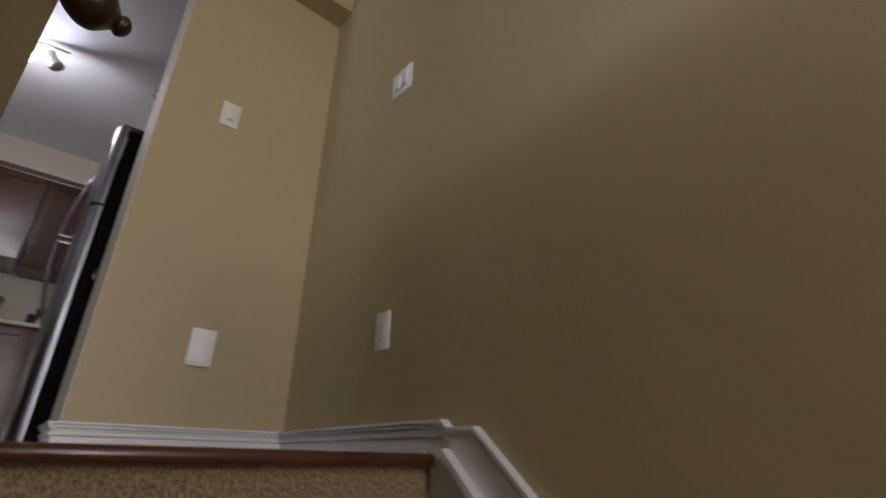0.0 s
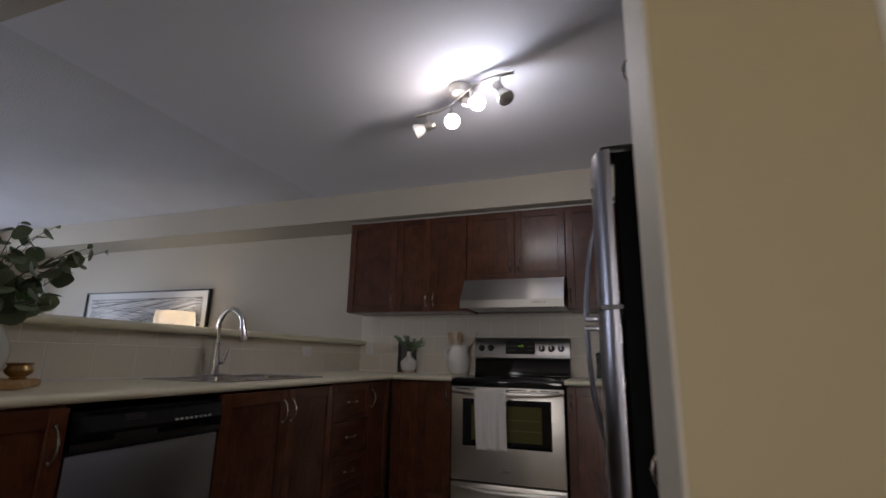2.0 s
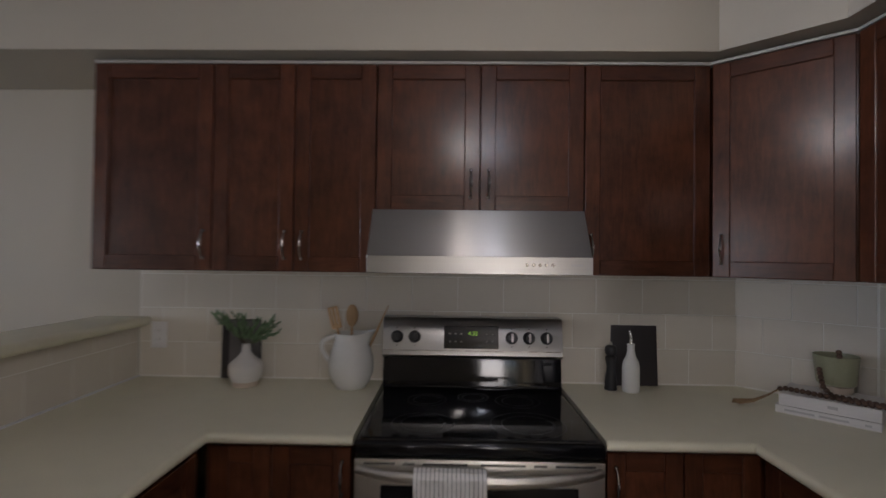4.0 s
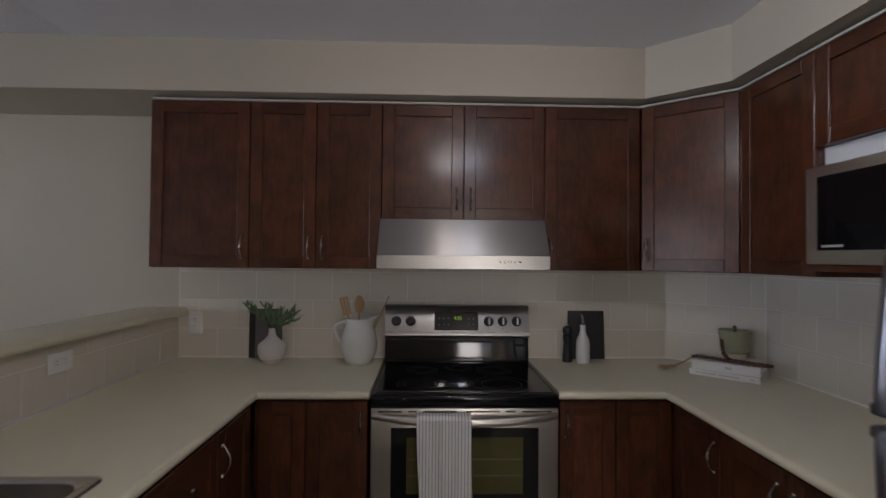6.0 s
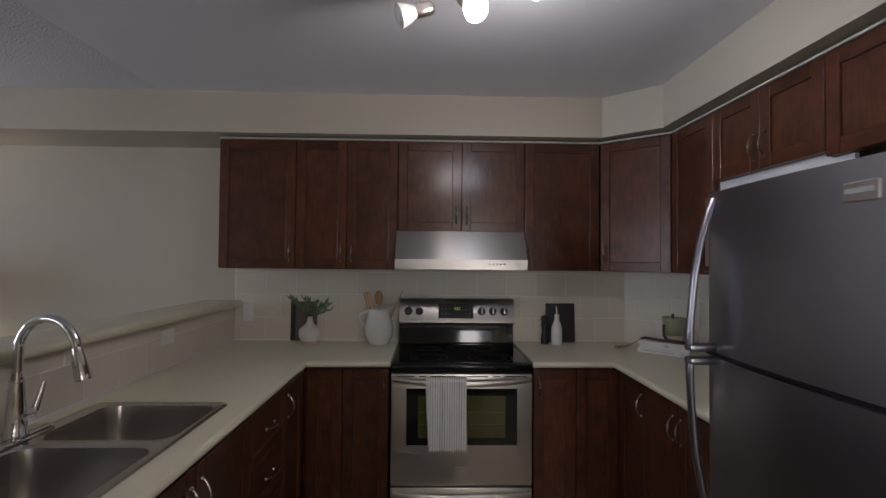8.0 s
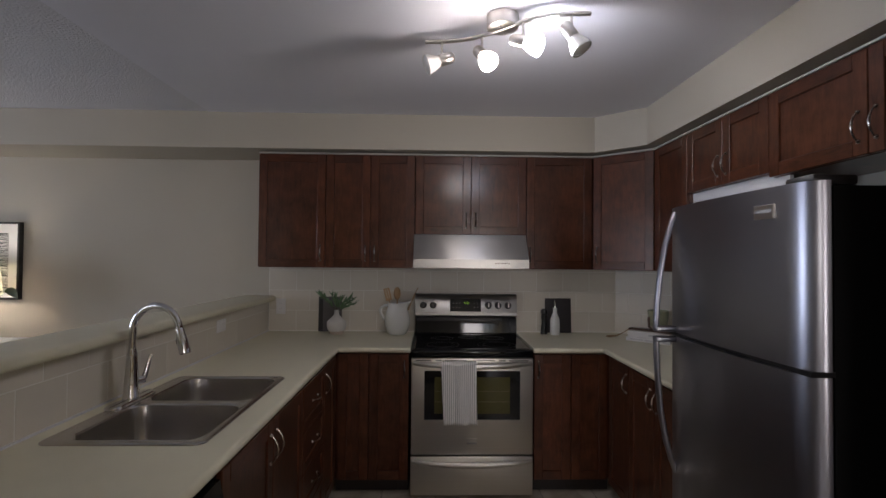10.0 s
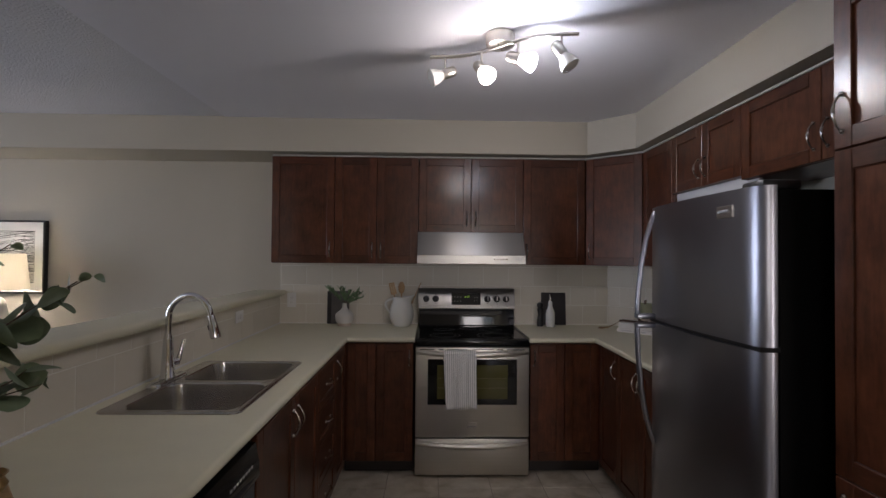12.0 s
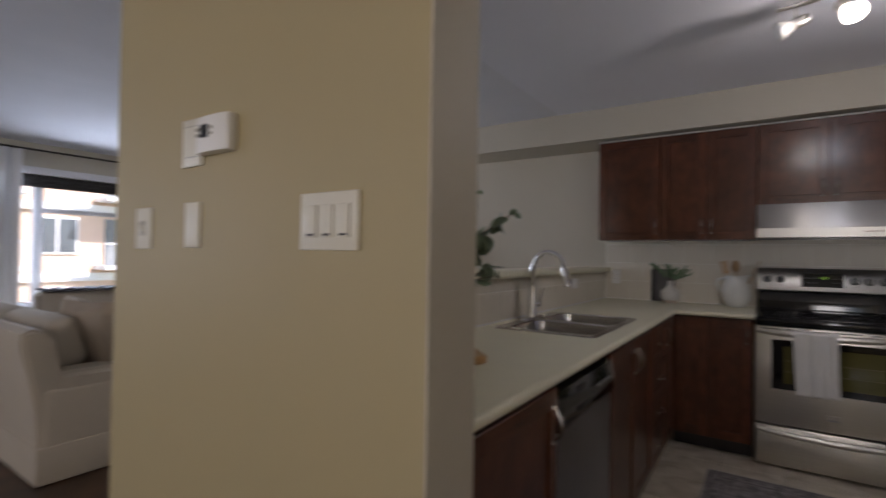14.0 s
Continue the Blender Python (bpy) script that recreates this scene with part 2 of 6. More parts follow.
M_TAN = surface("tan_paint", (0.436, 0.362, 0.206), 0.55, 0, 0.03, 1.2, 220, 0.10)
M_WALL = surface("greige_paint", (0.55, 0.505, 0.415), 0.6, 0, 0.03, 1.2, 220, 0.10)
M_CEIL = surface("ceiling_paint", (0.84, 0.84, 0.89), 0.75, 0, 0.02, 1.0, 180, 0.06)
M_STIPPLE = surface("stippled_ceiling", (0.78, 0.78, 0.81), 0.9, 0, 0.05, 2.0, 90, 0.9, dist=0.008)
M_TRIM = surface("white_trim_paint", (0.74, 0.74, 0.75), 0.35, 0, 0.02, 2, 90, 0.02)
M_FILLET = surface("fillet_paint", (0.52, 0.50, 0.46), 0.5, 0, 0.03, 2, 90, 0.02)
M_WOOD = cherry("cherry_wood", (0.016, 0.0038, 0.0021), (0.116, 0.0375, 0.0165))
M_WOODX = cherry("cherry_wood_across", (0.014, 0.0033, 0.0019), (0.102, 0.0325, 0.0143), "x")
M_KICK = surface("toe_kick_black_brown", (0.012, 0.007, 0.005), 0.5, 0, 0.2, 4, 60, 0.02)
M_COUNTER = surface("cream_laminate", (0.765, 0.73, 0.565), 0.38, 0, 0.035, 9, 260, 0.015, spec=0.4)
M_TILE = surface("glazed_wall_tile", (0.69, 0.64, 0.55), 0.34, 0, 0.02, 5, 40, 0.02, per_object=0.02, spec=0.3)
M_GROUT = surface("pale_grout", (0.84, 0.82, 0.76), 0.9, 0, 0.05, 8, 300, 0.2)
M_STEELX = brushed("brushed_steel_across", (0.72, 0.69, 0.63), 0.34, "x")
M_PANEL = brushed("brushed_panel_steel", (0.39, 0.38, 0.36), 0.30, "x")
M_STEELZ = surface("brushed_steel_upright", (0.33, 0.33, 0.365), 0.31, 1.0, 0.03, 0.9, 12.0, 0.0, (1, 1, 1), 0.02)
M_DWSTEEL = brushed("dishwasher_steel", (0.33, 0.33, 0.34), 0.36, "y")
M_SINK = brushed("sink_steel", (0.60, 0.58, 0.56), 0.24, "y")
M_CHROME = surface("chrome", (0.75, 0.75, 0.76), 0.07, 1.0, 0.02, 3, 30, 0.0)
M_NICKEL = surface("satin_nickel", (0.58, 0.55, 0.51), 0.3, 1.0, 0.05, 30, 200, 0.02)
M_PULL = surface("aged_nickel_pull", (0.34, 0.31, 0.28), 0.27, 1.0, 0.08, 30, 200, 0.02)


def hood_steel():
    """Steel brushed across: highlights draw out along the slope."""
    m = surface("hood_steel", (0.38, 0.375, 0.365), 0.34, 1.0, 0.012, 0.9, 1.0, 0.0, (1.5, 160, 160), 0.012)
    nt = m.node_tree
    b = nt.nodes["Principled BSDF"]
    tg = nt.nodes.new("ShaderNodeTangent")
    tg.direction_type, tg.axis = "RADIAL", "X"
    nt.links.new(tg.outputs[0], b.inputs["Tangent"])
    b.inputs["Anisotropic"].default_value = 1.0
    return m


M_HOOD = hood_steel()
M_BLACK = surface("black_enamel", (0.004, 0.004, 0.005), 0.07, 0, 0.2, 3, 60, 0.0, spec=0.4)
M_GLASSTOP = surface("black_glass", (0.006, 0.006, 0.007), 0.06, 0, 0.2, 3, 60, 0.0, spec=0.4)
M_BLACKSIDE = surface("textured_black_steel", (0.003, 0.003, 0.003), 0.55, 0, 0.2, 4, 350, 0.3, spec=0.08)
M_BLACKPL = surface("black_plastic", (0.012, 0.012, 0.013), 0.35, 0, 0.1, 5, 200, 0.05)
M_PLATE = surface("ivory_plastic", (0.74, 0.71, 0.62), 0.35, 0, 0.015, 8, 200, 0.01)
M_PLATEG = surface("plate_recess_grey", (0.30, 0.28, 0.25), 0.5, 0, 0.05, 8, 200, 0.01)
M_SLOT = surface("dark_slot", (0.05, 0.045, 0.04), 0.5, 0, 0.05, 8, 200, 0.01)
M_CERAMIC = surface("white_glazed_ceramic", (0.74, 0.74, 0.71), 0.06, 0, 0.02, 6, 80, 0.0, rough_var=0.01)
M_CELADON = surface("celadon_glaze", (0.60, 0.63, 0.57), 0.08, 0, 0.03, 6, 80, 0.0, rough_var=0.01)
M_MATTCER = surface("matt_white_ceramic", (0.70, 0.68, 0.65), 0.55, 0, 0.04, 10, 150, 0.08)
M_BISQUE = surface("bare_clay", (0.56, 0.46, 0.38), 0.8, 0, 0.05, 20, 200, 0.1)
M_SAGE = surface("sage_glazed_clay", (0.31, 0.315, 0.205), 0.4, 0, 0.06, 10, 120, 0.05)
M_SLATE = surface("dark_slate", (0.035, 0.03, 0.032), 0.6, 0, 0.15, 6, 160, 0.2)
M_BEECH = surface("beech_wood", (0.48, 0.31, 0.16), 0.55, 0, 0.18, 4, 30, 0.08, (8, 8, 1))
M_ACACIA = surface("acacia_board", (0.44, 0.26, 0.11), 0.5, 0, 0.45, 3, 20, 0.08, (3, 14, 14))
M_BEAD = surface("brown_wood_bead", (0.10, 0.055, 0.035), 0.55, 0, 0.25, 30, 120, 0.1, per_object=0.2)
M_JUTE = surface("jute_thread", (0.32, 0.21, 0.11), 0.9, 0, 0.2, 50, 400, 0.4)
M_PAPER = surface("book_paper", (0.72, 0.71, 0.70), 0.8, 0, 0.04, 5, 60, 0.1, (1, 1, 90))
M_COVER = surface("white_book_cover", (0.74, 0.72, 0.70), 0.5, 0, 0.03, 6, 200, 0.02)
M_FAINT = surface("faint_grey_print", (0.50, 0.49, 0.48), 0.6, 0, 0.03, 6, 200, 0.02)
M_BRASS = surface("aged_brass", (0.45, 0.30, 0.13), 0.3, 1.0, 0.25, 14, 90, 0.1)
M_GOLD = surface("brushed_gold", (0.62, 0.45, 0.20), 0.3, 1.0, 0.08, 20, 200, 0.05)
M_EUC = surface("eucalyptus_leaf", (0.175, 0.23, 0.14), 0.55, 0, 0.2, 20, 90, 0.1, per_object=0.25)
M_FIG = surface("fig_leaf", (0.05, 0.115, 0.03), 0.38, 0, 0.2, 12, 60, 0.15, per_object=0.3)
M_HERB = surface("rosemary_needle", (0.14, 0.225, 0.115), 0.6, 0, 0.2, 30, 120, 0.1, per_object=0.25)
M_STEM = surface("brown_twig", (0.10, 0.065, 0.04), 0.8, 0, 0.2, 30, 150, 0.2)
M_TOWEL = striped("striped_tea_towel", (0.84, 0.83, 0.81), (0.34, 0.33, 0.325), "X", 25.0)
M_LINEN = surface("oatmeal_slipcover", (0.50, 0.44, 0.36), 0.9, 0, 0.06, 4, 420, 0.35)
M_PILLOW = surface("taupe_pillow_cloth", (0.36, 0.30, 0.24), 0.9, 0, 0.08, 8, 420, 0.35)
M_THROW = surface("charcoal_throw", (0.09, 0.09, 0.10), 0.95, 0, 0.3, 9, 300, 0.5)
M_CURTAIN = surface("sheer_white_curtain", (0.82, 0.83, 0.85), 0.85, 0, 0.02, 4, 300, 0.1)
M_BLIND = surface("dark_roman_blind", (0.03, 0.025, 0.022), 0.8, 0, 0.2, 8, 200, 0.2)
M_HARDWOOD = mottled("dark_hardwood", ((0.035, 0.017, 0.01), (0.06, 0.028, 0.015), (0.09, 0.045, 0.025)), 6, 0.3)
M_NOSING = cherry("stair_nosing_wood", (0.03, 0.011, 0.006), (0.10, 0.036, 0.017), "x")
M_RAIL = cherry("dark_rail_wood", (0.012, 0.005, 0.004), (0.04, 0.016, 0.009), "x")
M_CARPET = mottled("berber_carpet", ((0.19, 0.125, 0.065), (0.30, 0.215, 0.12), (0.42, 0.315, 0.195)), 130, 0.95, 2, 1.0, 0, 0.012, 0.2)
M_FLOORTILE = mottled("travertine_tile", ((0.36, 0.30, 0.22), (0.49, 0.43, 0.34), (0.60, 0.54, 0.45)), 7, 0.38, 8, 0.1, 0.06)
M_FLOORGROUT = surface("floor_grout", (0.33, 0.29, 0.23), 0.9, 0, 0.1, 10, 250, 0.2)
M_RUG = mottled("worn_rug_ground", ((0.17, 0.15, 0.15), (0.24, 0.22, 0.22), (0.33, 0.31, 0.30)), 22, 0.95, 6, 0.6, 0, 0.004)
M_RUGD = mottled("worn_rug_figure", ((0.10, 0.09, 0.095), (0.16, 0.145, 0.15), (0.27, 0.25, 0.25)), 30, 0.95, 6, 0.6, 0, 0.004)
M_MAT = surface("art_paper", (0.78, 0.78, 0.77), 0.6, 0, 0.01, 5, 90, 0.01)
M_INK = surface("black_ink", (0.02, 0.02, 0.022), 0.7, 0, 0.1, 9, 60, 0.0)
M_FRAME = surface("black_picture_frame", (0.015, 0.015, 0.016), 0.35, 0, 0.1, 9, 120, 0.03)
M_CONSOLE = surface("white_console_lacquer", (0.72, 0.72, 0.73), 0.35, 0, 0.02, 4, 120, 0.01)
M_OVENGLASS = surface("tinted_oven_glass", (0.10, 0.09, 0.03), 0.08, 0, 0.1, 3, 40, 0.0, spec=0.3)
M_RACK = surface("dim_rack_wire", (0.16, 0.14, 0.06), 0.4, 0.3, 0.1, 9, 90, 0)
M_DISPLAY = surface("display_glass", (0.01, 0.01, 0.01), 0.08, 0, 0.1, 3, 40, 0.0)
M_DIGIT = glow("green_digits", (0.38, 0.8, 0.06), 0.13)
M_GREYPRINT = surface("grey_print", (0.35, 0.35, 0.35), 0.6, 0, 0.05, 9, 90, 0)
M_KEY = surface("dim_key_print", (0.16, 0.16, 0.155), 0.6, 0, 0.05, 9, 90, 0)
M_RING = surface("grey_burner_print", (0.045, 0.045, 0.047), 0.3, 0, 0.05, 9, 90, 0)
M_BULB = glow("lit_frosted_glass", (0.90, 0.94, 1.0), 0.8 * BULB)
M_BULBW = glow("lit_frosted_glass_warm", (1.0, 0.93, 0.82), BULB)
M_MOUTH = glow("lit_lamp_globe", (0.95, 0.96, 1.0), 0.65 * MOUTH)
M_MOUTHW = glow("lit_lamp_globe_warm", (1.0, 0.94, 0.84), 1.9 * MOUTH)
M_FROST = surface("frosted_glass_unlit", (0.72, 0.70, 0.66), 0.35, 0, 0.02, 9, 60, 0.0)
M_PANE = glass("window_pane")
M_PEACH = surface("peach_brick", (0.70, 0.52, 0.40), 0.85, 0, 0.12, 0.5, 9, 0.3)
M_WHITEOUT = surface("white_balcony_paint", (0.82, 0.82, 0.82), 0.6, 0, 0.04, 1, 20, 0.05)
M_FARGLASS = surface("far_window_glass", (0.10, 0.12, 0.14), 0.1, 0, 0.2, 0.4, 4, 0.0)
M_ROOF = surface("grey_shingle", (0.12, 0.12, 0.12), 0.9, 0, 0.2, 0.6, 12, 0.4)
M_GROUND = mottled("winter_lawn", ((0.05, 0.06, 0.03), (0.09, 0.10, 0.05), (0.14, 0.14, 0.09)), 0.6, 0.95)


def shade_cloth():
    m, nt, b = principled("linen_lampshade")
    N, L = nt.nodes, nt.links
    tr = N.new("ShaderNodeBsdfTranslucent")
    tr.inputs["Color"].default_value = (0.93, 0.89, 0.80, 1)
    mx = N.new("ShaderNodeMixShader")
    mx.inputs[0].default_value = 0.55
    b.inputs["Base Color"].default_value = (0.80, 0.76, 0.68, 1)
    b.inputs["Roughness"].default_value = 0.9
    L.new(b.outputs[0], mx.inputs[1])
    L.new(tr.outputs[0], mx.inputs[2])
    L.new(mx.outputs[0], N["Material Output"].inputs["Surface"])
    return m


M_SHADE = shade_cloth()

# ---- plan, in metres ----
BACK, SIDE = 5.15, 0.63            # kitchen back wall and side wall
FACE_U, TOP_U, BOT_U = 4.787, 2.20, 1.418   # upper doors
CT = 0.929                          # worktop height
BAR_X = -2.355                      # tiled face of the bar wall
CEIL = 2.462
TANY, TANX = 1.71, -0.093           # stair-head wall
HALL = 0.045                        # hall floor level
STAIR_Y, RISE, RUN = 0.82, 0.19, 0.225
WEST = -8.0


# ---- structure ----
def walls():
    structure("wall_north", boxed(WEST - 0.2, SIDE + 0.15, BACK, BACK + 0.15, -0.1, 2.7), M_WALL, "greige painted wall behind kitchen and living room", "wall")
    structure("wall_east", boxed(SIDE, SIDE + 0.15, 2.09, BACK, -0.1, 2.7), M_WALL, "greige painted kitchen side wall", "wall")
    structure("wall_east_stairs", boxed(0.568, 0.75, -3.2, TANY, -2.2, 3.2), M_TAN, "tan painted wall beside the stairs", "wall")
    structure("wall_stair_head", boxed(TANX, 0.75, TANY, 2.09, -0.1, 2.7), M_TAN, "tan painted end wall at the stair head", "wall")
    structure("wall_hall", boxed(-2.88, -1.686, 1.54, 1.70, -0.05, 2.7), M_TAN, "tan painted hall wall with switches", "wall")
    structure("wall_end_stair", boxed(TANX - 0.004, TANX, TANY, 2.09, HALL, 2.17), M_WALL, "pale painted end of the stair head wall", "wall")
    structure("wall_end_hall", boxed(-1.686, -1.682, 1.54, 1.70, HALL, 2.66), M_WALL, "pale painted end of the hall wall", "wall")
    structure("header_beam", boxed(-1.6815, 0.567, 1.58, TANY - 0.002, 2.172, 2.66), M_TAN, "tan boxed header beam over the stair head", "beam")
    structure("header_beam_inner", boxed(-2.62, TANX - 0.002, TANY, 2.035, 2.172, 2.66), M_WALL, "painted header beam between hall and kitchen", "beam")
    structure("soffit_north", boxed(-7.37, SIDE, 4.72, BACK - 0.002, 2.222, 2.7), M_WALL, "greige soffit over the upper cabinets", "soffit")
    bm = bmesh.new()
    prism(bm, [(-0.02, 4.718), (0.235, 4.478), (0.235, 2.092), (SIDE - 0.002, 2.092), (SIDE - 0.002, 4.718)], 2.222, 2.7)
    structure("soffit_east", bm, M_WALL, "greige soffit with an angled corner", "soffit")
    structure("wall_nook", boxed(-7.75, -7.37, 4.45, BACK - 0.002, 0.0, 2.7), M_WALL, "greige wall return beside the living room window", "wall")
    # window wall
    bm = bmesh.new()
    y0, y1, z0, z1 = 2.35, 4.25, 0.62, 2.12
    # w0 to w3: extra opening, out of view, for the added dining lamp
    w0, w1, w2, w3 = -2.6, -0.4, 0.85, 2.25
    box(bm, WEST - 0.2, WEST, -3.2, w0, -0.1, 2.7)
    box(bm, WEST - 0.2, WEST, w0, w1, -0.1, w2)
    box(bm, WEST - 0.2, WEST, w0, w1, w3, 2.7)
    box(bm, WEST - 0.2, WEST, w1, y0, -0.1, 2.7)
    box(bm, WEST - 0.2, WEST, y1, BACK, -0.1, 2.7)
    box(bm, WEST - 0.2, WEST, y0, y1, -0.1, z0)
    box(bm, WEST - 0.2, WEST, y0, y1, z1, 2.7)
    structure("wall_west", bm, M_WALL, "greige wall with the living room window", "wall")
    bm = bmesh.new()
    # two openings invented in the unseen rear wall to hold the added lamps
    holes = ((-4.15, -2.45, 1.1, 2.4), (-0.36, 0.46, 0.0, 2.2))
    xs = [WEST - 0.2, holes[0][0], holes[0][1], holes[1][0], holes[1][1], 0.75]
    for i, (a, b) in enumerate(zip(xs, xs[1:])):
        if i in (1, 3):
            h = holes[i // 2]
            box(bm, a, b, -3.35, -3.2, -2.2, h[2])
            box(bm, a, b, -3.35, -3.2, h[3], 3.2)
        else:
            box(bm, a, b, -3.35, -3.2, -2.2, 3.2)
    structure("wall_south", bm, M_WALL, "painted rear wall with two added windows, out of view", "wall")
    for k, (a, b, c, d) in enumerate(holes):
        t = tagged(new("window_%d" % (k + 2)), "added white framed rear window, out of view", "window", "", "structure")
        bm = bmesh.new()
        for p in ((a, a + 0.05, c, d), (b - 0.05, b, c, d), (a + 0.05, b - 0.05, c, c + 0.05), (a + 0.05, b - 0.05, d - 0.05, d)):
            box(bm, p[0], p[1], -3.32, -3.24, p[2], p[3], 0.003, 1)
        part("window_frame", bm, M_TRIM, t)
        pn = part("pane", boxed(a + 0.05, b - 0.05, -3.286, -3.28, c + 0.05, d - 0.05), M_PANE, t)
        pn.visible_shadow = False
    t = tagged(new("window_4"), "added white framed window at the dining end, out of view", "window", "", "structure")
    bm = bmesh.new()
    for a, b, c, d in ((w0, w0 + 0.05, w2, w3), (w1 - 0.05, w1, w2, w3), (w0 + 0.05, w1 - 0.05, w2, w2 + 0.05), (w0 + 0.05, w1 - 0.05, w3 - 0.05, w3)):
        box(bm, WEST - 0.16, WEST - 0.08, a, b, c, d, 0.003, 1)
    part("window_frame", bm, M_TRIM, t)
    pn = part("pane", boxed(WEST - 0.126, WEST - 0.12, w0 + 0.05, w1 - 0.05, w2 + 0.05, w3 - 0.05), M_PANE, t)
    pn.visible_shadow = False
    structure("ceiling_kitchen", boxed(-2.64, SIDE + 0.15, 1.71, BACK, CEIL, CEIL + 0.15), M_CEIL, "smooth white kitchen ceiling", "ceiling")
    structure("ceiling_living", boxed(WEST - 0.2, -2.64, -3.2, BACK, CEIL + 0.004, CEIL + 0.15), M_STIPPLE, "stippled white living room ceiling", "ceiling")
    structure("ceiling_hall", boxed(-2.64, 0.75, -3.2, 1.71, CEIL + 0.004, CEIL + 0.15), M_STIPPLE, "stippled white hall ceiling", "ceiling")
    # white fillet between cabinets and soffit
    structure("trim_north", boxed(-2.32, -0.012, 4.788, 4.81, 2.201, 2.211), M_FILLET, "white strip over the upper cabinets", "trim")
    bm = bmesh.new()
    prism(bm, [(-0.012, 4.786), (0.299, 4.518), (0.299, 2.10), (0.32, 2.10), (0.32, 4.53), (-0.012, 4.81)], 2.201, 2.211)
    structure("trim_east", bm, M_FILLET, "white strip over the side cabinets", "trim")


def pony_wall():
    structure("wall_guard", boxed(-0.475, -0.358, -3.2, 0.87, -2.2, 0.862), M_TAN, "low tan guard wall beside the stairs", "wall")
    t = thing("handrail_cap", pose(-0.416, -1.0, 0.862), "dark stained wooden cap with a turned end on the guard wall", "handrail")
    part("board", boxed(-0.085, 0.085, -2.2, 1.885, 0.001, 0.032, 0.008), M_RAIL, t)
    part("moulding", boxed(-0.072, 0.072, -2.2, 1.872, -0.024, 0.0, 0.006), M_RAIL, t)
    ctrl = [(0.030, -0.05), (0.036, -0.03), (0.030, -0.012), (0.040, 0.004), (0.049, 0.028), (0.046, 0.052), (0.030, 0.070), (0.020, 0.080), (0.024, 0.092), (0.016, 0.104), (0.003, 0.110)]
    prof = []
    for i in range(len(ctrl) - 1):
        p0, p1, p2, p3 = (Vector(ctrl[max(0, min(len(ctrl) - 1, i + k))]) for k in (-1, 0, 1, 2))
        for k in range(5):
            u = k / 5
            q = 0.5 * ((2 * p1) + (p2 - p0) * u + (2 * p0 - 5 * p1 + 4 * p2 - p3) * u * u + (3 * p1 - p0 - 3 * p2 + p3) * u ** 3)
            prof.append((max(0.001, q.x), q.y))
    part("knob", turned(prof, 36, m=pose(0.072, 1.872, 0.0, 0, 90, 22)), M_RAIL, t, "dark turned knob")
    bm = bmesh.new()
    bmesh.ops.create_uvsphere(bm, u_segments=12, v_segments=8, radius=0.0105)
    bead = finish(bm, "carved_bead", M_RAIL, angle=60)
    for k in range(14):
        o = part("carved_bead", bead, None, t)
        o.matrix_basis = pose(0.075, 1.86 - 0.021 * k, -0.022)


